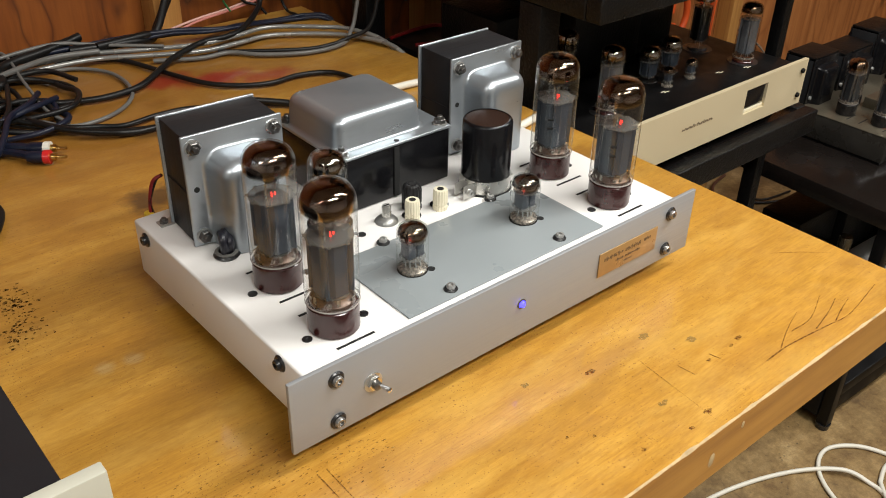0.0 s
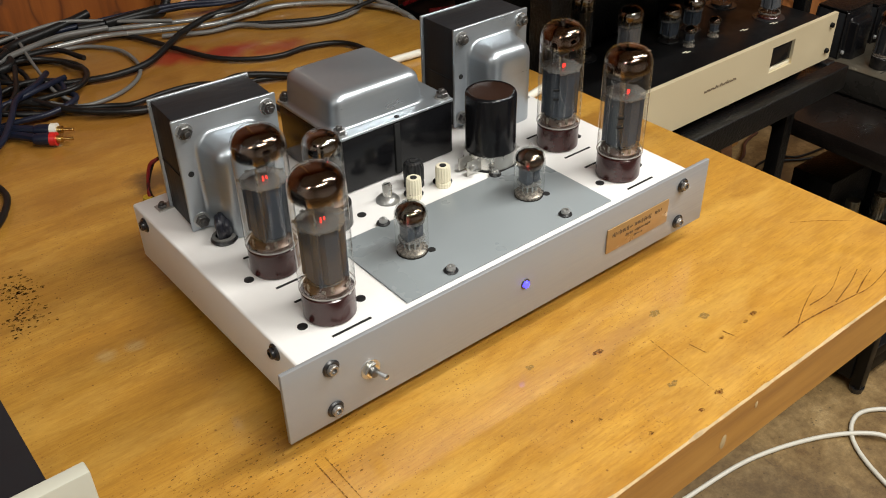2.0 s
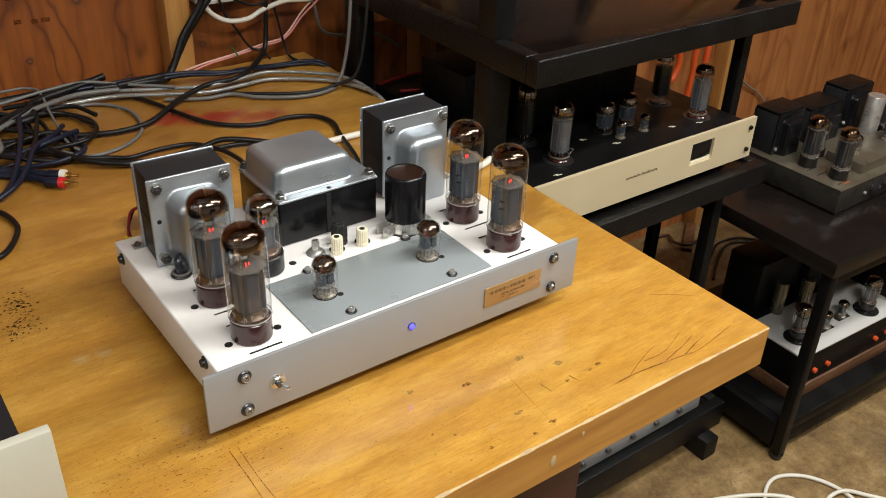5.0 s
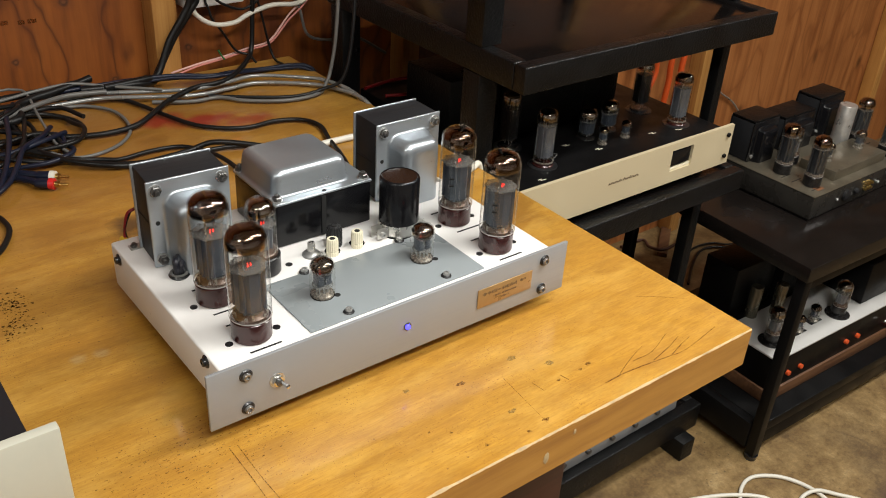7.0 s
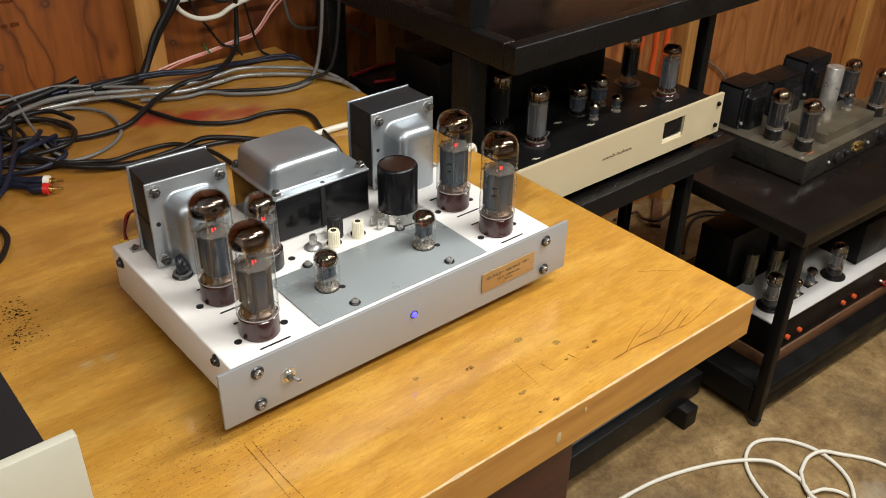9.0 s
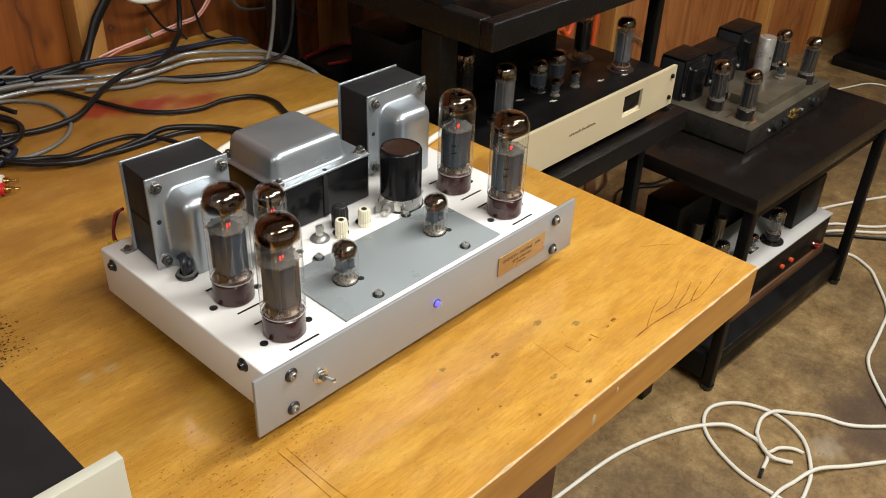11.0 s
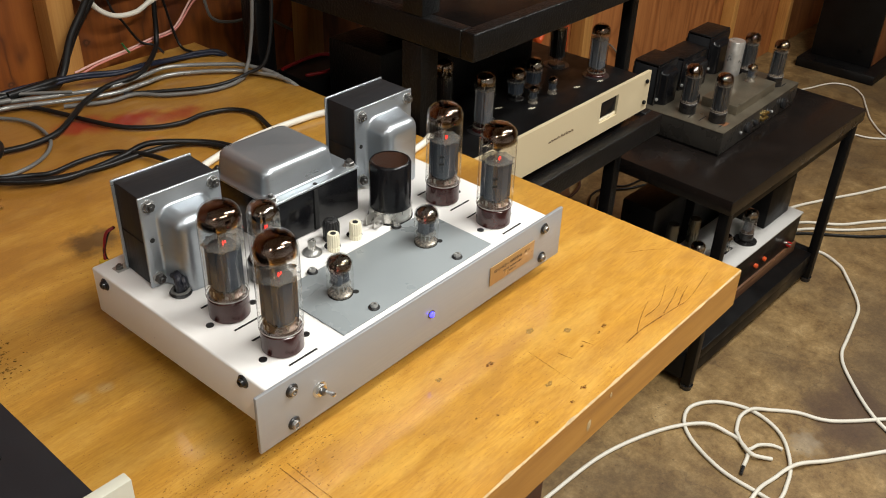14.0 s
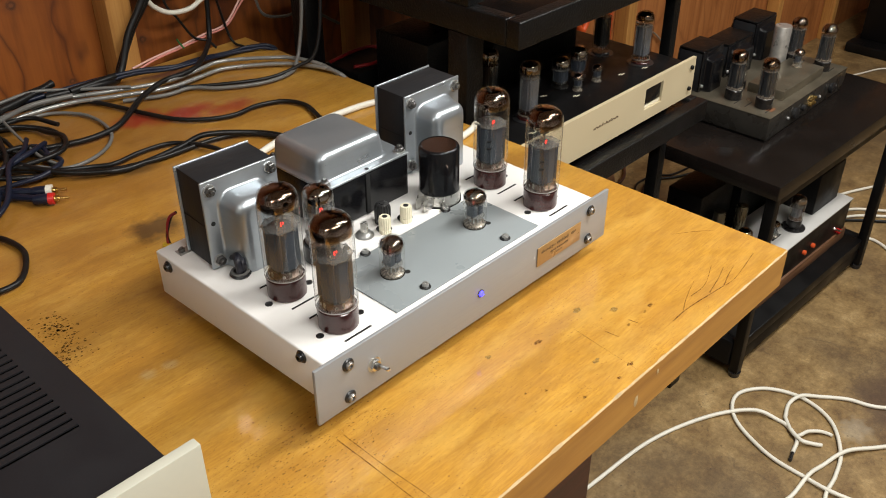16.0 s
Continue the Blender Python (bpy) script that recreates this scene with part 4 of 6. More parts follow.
fl = boxed((PX0, PY0, Z1 + 0.0447), (PX1, PY1, Z1 + 0.0472), 0.0009)
bell(fl, (0.1118, 0.1570, Z1 + 0.0471), (0.1945, 0.2310, Z1 + 0.0727), (2, 1), 0.0016, 0.0085)
part("end_bell", fl, BELL_STEEL, pt, "plated steel top bell", smooth=50)
for bx in (PX0 + 0.005, PX1 - 0.006):
    for by in (PY0 + 0.007, PY1 - 0.005):
        if bx > 0.2 and by > 0.2:
            continue
        hex_bolt(pt, (bx, by, Z1 + 0.0472), Matrix.Identity(4))
part("bolt_hole", turned([(0, 0), (0.0022, 0), (0.0022, 0.0003), (0, 0.0003)], 12, (0.1605, PY0 + 0.0035, Z1 + 0.0472)), DARK_HOLE, pt)
can = part("filter_capacitor", turned([(0, 0.004), (0.0195, 0.004), (0.0197, 0.006), (0.0197, 0.0565), (0.0188, 0.0585), (0.0176, 0.0592), (0.0168, 0.0588)], 40, (0.2265, 0.1185, Z1)), BLACK_GLOSS, amp, "black sleeved filter capacitor can")
part("top_disc", turned([(0, 0.0586), (0.0169, 0.0586), (0.0169, 0.0575), (0, 0.0575)], 36, (0.2265, 0.1185, Z1)), surface("brown_phenolic", (0.024, 0.012, 0.008), 0.12, vary=0.3), can, "glossy brown top")
clamp = turned([(0.0199, 0.0015), (0.0207, 0.0015), (0.0207, 0.0125), (0.0199, 0.0125)], 40, (0.2265, 0.1185, Z1))
box(clamp, (0.2265 - 0.0315, 0.1085, Z1 + 0.001), (0.2265 - 0.0175, 0.1098, Z1 + 0.0125), 0.0006)
box(clamp, (0.2265 - 0.0325, 0.1175, Z1 + 0.002), (0.2265 - 0.0185, 0.1188, Z1 + 0.0125), 0.0006)
box(clamp, (0.2265 + 0.0185, 0.1175, Z1), (0.2265 + 0.031, 0.1245, Z1 + 0.0012), 0.0005)
part("base_gap", turned([(0.0, 0.0), (0.0216, 0.0), (0.0216, 0.0014), (0.0, 0.0014)], 40, (0.2265, 0.1185, Z1)), DARK_HOLE, can)
clamp = part("clamp", clamp, CLAMP_STEEL, can, "plated clamp band")
screw(can, (0.2265 - 0.027, 0.1083, Z1 + 0.007), TO_FRONT, 0.0029, name="clamp_screw", washer=False)
part("clamp_hole", turned([(0, 0), (0.0013, 0), (0.0013, 0.0005), (0, 0.0005)], 10, (0.2385, 0.1016, Z1 + 0.006), Matrix.Rotation(radians(36), 4, "Z") @ TO_FRONT), DARK_HOLE, clamp)
for px, py, mt, hh in ((0.1462, 0.1115, CREAM_PLASTIC, 0.0172), (0.1735, 0.1115, CREAM_PLASTIC, 0.0172), (0.1575, 0.1265, BLACK_PLASTIC, 0.0205)):
    bm = bmesh.new()
    r = 0.0058 if mt is CREAM_PLASTIC else 0.0078
    crown = 0.88 if mt is CREAM_PLASTIC else 0.62
    rings = []
    for z, f in ((0.0, 1.0), (0.0035, 1.0), (0.0045, 0.9), (0.0055, 1.0), (hh * 0.8, 1.0), (hh - 0.0008, 0.5 + 0.5 * crown), (hh, crown)):
        rings.append([bm.verts.new((px + r * f * (1 - 0.09 * (k % 2)) * math.cos(math.pi * k / 16), py + r * f * (1 - 0.09 * (k % 2)) * math.sin(math.pi * k / 16), Z1 + z)) for k in range(32)])
    for a, b in zip(rings, rings[1:]):
        for k in range(32):
            bm.faces.new([a[k], a[(k + 1) % 32], b[(k + 1) % 32], b[k]])
    bm.faces.new(rings[-1])
    post = part("binding_post", bm, mt, amp, "ribbed cream binding post" if mt is CREAM_PLASTIC else "ribbed black binding post", smooth=25)
    part("post_hole", turned([(0, 0), (0.0026, 0), (0.0026, 0.0004), (0, 0.0004)], 12, (px, py, Z1 + hh)), DARK_HOLE, post)
    if mt is CREAM_PLASTIC:
        part("collar", turned([(0, 0), (0.0075, 0), (0.0075, 0.0012), (0, 0.0014)], 18, (px + 0.0025, py + 0.004, Z1)), CHROME, post)
shaft = part("bias_control", turned([(0, 0), (0.0036, 0), (0.0036, 0.0125), (0.003, 0.0138), (0, 0.0138)], 20, (0.1295, 0.1215, Z1)), CLAMP_STEEL, amp, "slotted metal control shaft")
part("cone_washer", turned([(0.0037, 0.0048), (0.0058, 0.0042), (0.0088, 0.0014), (0.009, 0.0), (0.0037, 0.0)], 28, (0.1295, 0.1215, Z1)), surface("dull_zinc", (0.3, 0.3, 0.29), 0.35, 0.7, vary=0.15), shaft, "dull conical washer")
part("shaft_slot", boxed((0.1268, 0.1210, Z1 + 0.0135), (0.1322, 0.1220, Z1 + 0.0141)), DARK_HOLE, shaft)
part("wire_nut", turned([(0, 0), (0.0045, 0), (0.0052, 0.004), (0.0035, 0.012), (0, 0.0125)], 12, (-0.003, 0.243, 0.052)), YELLOW_PLASTIC, amp, "yellow wire connector")
for k, mt in enumerate((RED_CORD, BLACK_CORD)):
    part("lead", sweep(bmesh.new(), [(-0.003 + 0.006 * k, 0.2405, 0.05), (-0.001, 0.243, 0.07), (0.003 + 0.002 * k, 0.242, 0.088), (0.009, 0.2375, 0.094)], 0.0014, 6), mt, amp)

# ---- the black amplifier with the cream panel, on the bench ----
def slotted_sheet(x_cuts, y_cuts, holes, z0, z1):
    """A sheet between z0 and z1 with rectangular openings; holes: set of (column, row)."""
    bm = bmesh.new()
    vs = [[[bm.verts.new((x, y, z)) for z in (z0, z1)] for y in y_cuts] for x in x_cuts]
    nx, ny = len(x_cuts) - 1, len(y_cuts) - 1
    solid = {(i, j) for i in range(nx) for j in range(ny)} - holes
    for i, j in solid:
        q = [(i, j), (i + 1, j), (i + 1, j + 1), (i, j + 1)]
        bm.faces.new([vs[a][b][1] for a, b in q])
        bm.faces.new([vs[a][b][0] for a, b in q][::-1])
        for (a, b), (c, d), nb in zip(q, q[1:] + q[:1], [(i, j - 1), (i + 1, j), (i, j + 1), (i - 1, j)]):
            if nb not in solid:
                bm.faces.new([vs[a][b][1], vs[a][b][0], vs[c][d][0], vs[c][d][1]])
    return bm


box_amp = thing("power_amplifier", pose(-0.36, 0.14, BENCH), "black ventilated power amplifier with a thick cream front panel", "amplifier")
part("front_panel", boxed((-0.30, -0.165, 0.004), (0.2185, -0.1565, 0.0975), 0.001), CREAM_PANEL, box_amp, "thick cream painted front panel")
xs, ys, holes = [-0.278], [-0.155], set()
cols = [-0.15, -0.112, -0.104, -0.066, -0.058, -0.02, -0.012, 0.026, 0.034, 0.072, 0.080, 0.118, 0.126, 0.179]
xs += cols + [0.2025]
for k in range(22):
    y0 = -0.081 + 0.0088 * k
    ys += [y0, y0 + 0.0028]
ys += [0.17]
for i in range(1, len(cols), 2):
    for k in range(22):
        holes.add((i, 1 + 2 * k))
part("cover", slotted_sheet(xs, ys, holes, 0.0838, 0.085), surface("satin_black_cover", (0.0125, 0.0125, 0.0145), 0.42, vary=0.15, fine=700, relief=0.08, spec=0.3), box_amp, "black steel cover with rows of ventilation slots")
bm = boxed((-0.278, -0.155, 0.012), (0.2025, -0.1535, 0.0838))
box(bm, (-0.278, 0.1685, 0.012), (0.2025, 0.17, 0.0838))
box(bm, (0.201, -0.1533, 0.012), (0.2025, 0.1683, 0.0838))
box(bm, (-0.278, -0.1533, 0.012), (-0.2765, 0.1683, 0.0838))
box(bm, (-0.2763, -0.1533, 0.012), (0.2008, 0.1683, 0.0135))
part("body", bm, BLACK_STEEL, box_amp)
for x in (-0.24, 0.16):
    for y in (-0.12, 0.13):
        part("rubber_foot", turned([(0, 0), (0.012, 0), (0.012, 0.0122), (0, 0.0122)], 16, (x, y, 0)), BLACK_PLASTIC, box_amp)

# ---- the black rack ----
RX, RY = 0.499, 0.242
rack = thing("equipment_rack", pose(RX, RY, 0), "black crackle-painted open equipment rack", "rack")
RW, RD = 0.518, 0.46


def rack_shelf(z0, z1, lip, name, front=0.0):
    sh = part(name, boxed((0.022, front + 0.022, z0 + 0.006), (RW - 0.022, RD - 0.022, z1 - lip), 0.001), BLACK_TOP, rack, "smooth black shelf board")
    for lo, hi in (((0, front), (RW, front + 0.0215)), ((0, RD - 0.0215), (RW, RD)), ((0, front + 0.0217), (0.0215, RD - 0.0217)), ((RW - 0.0215, front + 0.0217), (RW, RD - 0.0217))):
        part("rail", boxed((*lo, z0), (*hi, z1), 0.0024, 3), BLACK_MATT, sh)


rack_shelf(0.808, 0.844, 0.004, "top_shelf")
rack_shelf(0.546, 0.582, 0.004, "middle_shelf", -0.008)
rack_shelf(0.045, 0.10, 0.004, "bottom_shelf", -0.04)
for x in (0.0, RW - 0.034):
    for za, zb, front in ((0.8442, 1.32, 0.085), (0.5822, 0.8078, 0.085), (0.1002, 0.5458, 0.057)):
        for y in (front, RD - (0.045 if za > 0.2 else 0.09)):
            wide, deep, shift = (0.022, 0.022, 0.0) if za < 0.2 else (0.033, 0.034, 0.0) if x < 0.1 else (0.019, 0.019, -0.016 if y < 0.2 else 0.0)
            xl = x + 0.0005 if x < 0.1 else x + 0.0335 - wide
            part("post", boxed((xl, y + shift, za), (xl + wide, y + shift + deep, zb), 0.0015), BLACK_MATT, rack)
rack_shelf(1.32, 1.356, 0.004, "upper_shelf")
for x in (0.02, RW - 0.064):
    part("foot", boxed((x, -0.062, 0.0), (x + 0.036, RD - 0.02, 0.0448), 0.003), BLACK_MATT, rack)
# ---- the champagne-fronted amplifier on the rack ----
cj = thing("tube_power_amplifier", pose(0.757, 0.255, 0.5925), "black tube amplifier with a champagne aluminium faceplate", "amplifier")
bm = bmesh.new()
fx0, fx1, fz0, fz1 = -0.2285, 0.234, 0.001, 0.0685
wx0, wx1, wz0, wz1 = 0.084, 0.135, 0.0205, 0.0560
face = slotted_sheet([fx0, wx0, wx1, fx1], [fz0, wz0, wz1, fz1], {(1, 1)}, 0.0, 0.006)
bmesh.ops.transform(face, matrix=Matrix(((1, 0, 0, 0), (0, 0, 1, 0), (0, 1, 0, 0), (0, 0, 0, 1))), verts=face.verts)
part("faceplate", face, CHAMPAGNE, cj, "champagne anodised aluminium faceplate")
part("window_sill", boxed((wx0, 0.0030, wz0 + 0.0001), (wx1, 0.0085, wz0 + 0.0050), 0.0006), CREAM_PLASTIC, cj, "pale window sill")
part("meter_window", boxed((wx0 - 0.002, 0.0062, wz0 + 0.0052), (wx1 + 0.002, 0.0085, wz1 + 0.002)), WINDOW_GLASS, cj, "dark window")
sw = part("rocker_switch", boxed((wx0 + 0.002, 0.0015, wz0 + 0.0085), (wx1 - 0.004, 0.0062, wz1 - 0.002), 0.001), BLACK_GLOSS, cj, "black rocker switch")
part("body", boxed((fx0 + 0.006, 0.0088, 0.0045), (fx1 - 0.006, 0.315, 0.058), 0.001), BLACK_STEEL, cj, "black steel chassis")
for x in (-0.217, 0.2205):
    for z in (0.0165, 0.0535):
        screw(cj, (x, 0.0, z), TO_FRONT, 0.0036, name="screw", washer=False, material=BLACK_STEEL)
for k in range(15):
    lx, lh = -0.0545 + 0.0043 * k + (0.001 if k > 6 else 0), 0.0052 if k in (5, 7, 10) else 0.0030
    part("logo_bar", boxed((-0.0007, -0.0006, 0.0), (0.0007, -0.0001, lh), m=Matrix.Translation((lx, 0, 0.0345)) @ Matrix.Rotation(radians(24), 4, "Y")), ENGRAVED, cj)
    if k != 6:
        part("logo_bar", boxed((0.0, -0.0006, 0.0001), (0.0026, -0.0001, 0.0010), m=Matrix.Translation((lx + 0.0007, 0, 0.0345 + (0.0021 if k % 2 else 0.0)))), ENGRAVED, cj)
DECK = 0.058
for x in (-0.2, 0.2):
    for y in (0.03, 0.29):
        part("rubber_foot", turned([(0, -0.0145), (0.011, -0.0145), (0.013, 0.0044), (0, 0.0044)], 16, (x, y, 0)), BLACK_PLASTIC, cj)
for x, y in ((-0.168, 0.03), (-0.055, 0.098), (-0.02, 0.062), (0.055, 0.115), (0.1, 0.06), (0.15, 0.048)):
    part("printed_bar", boxed((x, y + 0.0022, DECK), (x + 0.008, y + 0.0036, DECK + 0.0003)), CREAM_PLASTIC, cj)
    part("printed_bar", boxed((x + 0.003, y - 0.0008, DECK), (x + 0.0125, y + 0.0006, DECK + 0.0003)), CREAM_PLASTIC, cj)
for x, y in ((-0.105, 0.075),):
    part("wire_loop", sweep(bmesh.new(), [(x, y - 0.007, DECK), (x, y - 0.007, DECK + 0.004), (x + 0.012, y - 0.001, DECK + 0.006), (x + 0.008, y + 0.006, DECK + 0.004), (x + 0.001, y + 0.007, DECK)], 0.0006, 6, 5), STEEL, cj, "thin wire loop beside the valve")
for x, y, w, d, h in ((-0.09, 0.165, 0.14, 0.14, 0.115), (0.06, 0.18, 0.085, 0.12, 0.10), (-0.2, 0.2, 0.1, 0.11, 0.095)):
    part("transformer_cover", boxed((x, y, DECK + 0.0002), (x + w, y + d, DECK + h), 0.004), BLACK_MATT, cj)
# The rear two get darker anodes: the top shelf's shade put into the colour.
for n, (x, y) in enumerate(((-0.128, 0.067), (0.171, 0.068), (0.163, 0.142), (-0.13, 0.142))):
    part("socket_ring", turned([(0.015, 0), (0.022, 0), (0.022, 0.001), (0.015, 0.0014)], 24, (x, y, DECK)), BLACK_PLASTIC, cj)
    octal_valve("output_valve", cj.matrix_basis @ pose(x, y, DECK), "clear glass output valve on the champagne-fronted amplifier", "output valves on the rack", BASE_BROWN if n < 2 else BASE_BLACK, BROWN_FILM if n == 1 else SILVER_FILM, ANODE_LIGHT if n < 2 else DARK_ANODE, rb=0.0152, hb=0.004, rg=0.0152, top=0.088, wide=0.0108, glow=False, span=(0.018, 0.074), ring=n < 2)
for x, y in ((-0.002, 0.104), (0.053, 0.11)):
    octal_valve("preamp_valve", cj.matrix_basis @ pose(x, y, DECK), "short glass valve with silvery top on the black deck", "short valves on the rack", BASE_BLACK, SILVER_FILM, ANODE, rb=0.0138, hb=0.002, rg=0.0148, top=0.05, wide=0.0095, glow=False, span=(0.02, 0.058))
for x, y in ((0.005, 0.075), (0.056, 0.075)):
    v = small_valve("miniature_valve", cj.matrix_basis @ pose(x, y, DECK) @ Matrix.Scale(0.75, 4), "miniature glass valve on the black deck", "miniature valves on the rack", glow=False)

# ---- the bare metal amplifier on the bottom shelf of the rack ----
low = thing("receiver", pose(0.87, 0.222, 0.10), "bare metal amplifier chassis with black knobs", "amplifier")
part("body", boxed((-0.26, 0.0, 0.004), (0.09, 0.28, 0.045), 0.002), DULL_CHASSIS, low)
part("front_strip", boxed((-0.26, -0.0022, 0.003), (0.09, -0.0002, 0.047), 0.0008), SILVER, low)
for k in range(5):
    part("knob", turned([(0, 0), (0.0055, 0), (0.005, 0.006), (0, 0.0065)], 16, (-0.21 + 0.06 * k, -0.0022, 0.024), TO_FRONT), BOLT_STEEL, low)
for x in (-0.22, 0.06):
    for y in (0.03, 0.25):
        part("rubber_foot", turned([(0, 0), (0.009, 0), (0.009, 0.0042), (0, 0.0042)], 12, (x, y, 0)), BLACK_PLASTIC, low)

# ---- the low black table ----
TX0, TX1, TY0, TY1, TZ = 1.0645, 1.6560, 0.096, 0.511, 0.443
table = thing("side_table", pose(TX0, TY0, 0, 0, 0, -2.3), "low black metal table with a smooth top and a bottom shelf", "table")
TW, TD = TX1 - TX0, TY1 - TY0
part("tabletop", boxed((0, 0, TZ - 0.03), (TW, TD, TZ), 0.0025), TABLE_TOP, table, "smooth black laminate top")
for x in (0.004, TW - 0.034):
    for y in (0.004, TD - 0.024):
        leg = boxed((x, y, 0.012), (x + 0.02, y + 0.02, TZ - 0.0302), 0.002)
        leg = part("leg", leg, BLACK_STEEL, table)
        part("glide", turned([(0, 0), (0.011, 0), (0.013, 0.0118), (0, 0.0118)], 14, (x + 0.01, y + 0.01, 0)), BLACK_PLASTIC, leg)
part("bottom_shelf", boxed((0.0242, 0.012, 0.058), (TW - 0.0342, TD - 0.012, 0.082), 0.002), BLACK_STEEL, table)
part("rail", boxed((0.0242, 0.014, 0.024), (TW - 0.0342, 0.032, 0.0578), 0.002), BLACK_STEEL, table)
part("rail", boxed((0.0242, TD - 0.032, 0.024), (TW - 0.0342, TD - 0.014, 0.0578), 0.002), BLACK_STEEL, table)
for x in (0.002, TW - 0.034):
    part("side_rail", boxed((x, 0.0246, 0.024), (x + 0.022, TD - 0.0246, 0.082), 0.002), BLACK_STEEL, table)
for y in (0.012, TD - 0.03):
    part("top_rail", boxed((0.0242, y, TZ - 0.058), (TW - 0.0342, y + 0.018, TZ - 0.0303), 0.001), BLACK_STEEL, table)

# ---- the old tarnished amplifier on the table ----
old = thing("vintage_tube_amplifier", pose(1.207, 0.197, TZ), "tarnished vintage tube amplifier with black transformers", "amplifier")
OT = 0.0505
# The sides have a darker colour than the top plate.
part("chassis", boxed((0, 0, 0.004), (0.353, 0.232, OT - 0.0016), 0.002), surface("dark_steel_sides", (0.042, 0.038, 0.033), 0.3, 0.4, vary=0.3, coarse=30), old, "dark steel chassis sides")
part("top_plate", boxed((-0.0006, -0.0006, OT - 0.0015), (0.3536, 0.2326, OT), 0.0005), DULL_CHASSIS, old, "tarnished plated steel top plate")
part("bottom_plate", boxed((0.003, 0.003, 0.0), (0.35, 0.229, 0.0039)), BLACK_STEEL, old)
part("driver_deck", boxed((0.092, 0.02, OT), (0.272, 0.095, OT + 0.019), 0.0012), DULL_CHASSIS, old, "raised driver board cover")
for x, w in ((0.018, 0.03), (0.3, 0.03)):
    for y in (0.018, 0.06, 0.082):
        part("vent_slot", boxed((x, y, OT - 0.0003), (x + w, y + 0.002, OT + 0.0003)), DARK_HOLE, old)
for k, (x, w, y0, h) in enumerate(((0.018, 0.076, 0.145, 0.078), (0.122, 0.1, 0.145, 0.064), (0.247, 0.086, 0.15, 0.078))):
    tr = boxed((x, y0 + 0.018, OT + 0.0005), (x + w, y0 + 0.068, OT + h), 0.001)
    tr = part("transformer", tr, LAMINATE, old, "black transformer with end bells")
    for face in (-1, 1):
        ya, yb = (y0 + 0.0155, y0 + 0.0178) if face < 0 else (y0 + 0.0682, y0 + 0.0705)
        fl = boxed((x - 0.002, ya, OT + 0.0005), (x + w + 0.002, yb, OT + h + 0.002), 0.0009)
        d0, d1 = (y0, ya + 0.0005) if face < 0 else (yb - 0.0005, y0 + 0.082)
        bell(fl, (x + 0.011, d0, OT + 0.0005), (x + w - 0.011, d1, OT + h - 0.010), (1, face), 0.003, 0.006)
        part("end_bell", fl, BLACK_GLOSS, tr, smooth=50)
    part("top_cap", boxed((x - 0.001, y0 + 0.016, OT + h + 0.0022), (x + w + 0.001, y0 + 0.07, OT + h + 0.006), 0.0015), BLACK_MATT, tr)
    for bx in (x + 0.006, x + w - 0.006):
        screw(tr, (bx, y0 + 0.0155, OT + 0.012), TO_FRONT, 0.0034, name="bolt", washer=False)
part("capacitor_can", turned([(0, 0), (0.0195, 0), (0.0195, 0.004), (0.0175, 0.005), (0.0175, 0.083), (0.0165, 0.085), (0, 0.085)], 30, (0.264, 0.117, OT)), surface("dull_aluminium_can", (0.55, 0.53, 0.5), 0.35, 0.7, vary=0.35, coarse=70), old, "dull aluminium capacitor can")
# Flat patch that paints the rust-coloured reflection beside the valves.
part("orange_patch", boxed((0.030, 0.012, OT), (0.050, 0.030, OT + 0.0003)), surface("painted_orange_reflection", (0.2, 0.085, 0.035), 0.6, vary=0.3), old, "dull orange patch painted as a reflection")
for x, y, mt, r in ((0.11, -0.001, BLACK_PLASTIC, 0.011), (0.279, -0.001, BLACK_PLASTIC, 0.011), (0.145, -0.001, BLACK_PLASTIC, 0.006)):
    part("jack", turned([(0, 0), (r, 0), (r, 0.006), (r * 0.6, 0.008), (0, 0.008)], 16, (x, y, 0.027), TO_FRONT), mt, old)
for k in range(6):
    part("phono_jack", turned([(0, 0), (0.0032, 0), (0.0032, 0.006), (0.002, 0.0062), (0, 0.004)], 12, (0.178 + 0.0095 * (k % 3), -0.0005, 0.022 + 0.0105 * (k // 3)), TO_FRONT), GOLD, old)
for x in (0.082, 0.128, 0.225, 0.3):
    screw(old, (x, 0.0, 0.025), TO_FRONT, 0.003, name="screw", washer=False)
for vx, vy in VALVES:
    octal_valve("old_power_valve", old.matrix_basis @ pose(vx + 0.0165, vy - 0.004, OT), "glass power valve with a black base and amber top", "power valves of the tarnished amplifier", BASE_BLACK, BROWN_FILM, DARK_ANODE, rb=0.0163, hb=0.02, rg=0.0162, top=0.098, wide=0.0122, glow=False, span=(0.026, 0.077), ring=True)
octal_valve("old_rectifier_valve", old.matrix_basis @ pose(0.096, 0.118, OT), "glass rectifier valve with a black base", "", BASE_BLACK, SILVER_FILM, ANODE_LIGHT, rb=0.0155, hb=0.016, rg=0.0138, top=0.072, wide=0.008, glow=False)
for vx, vy in ((0.125, 0.062), (0.236, 0.062)):
    small_valve("old_driver_valve", old.matrix_basis @ pose(vx, vy, OT + 0.019), "small glass driver valve", "driver valves of the tarnished amplifier", glow=False)

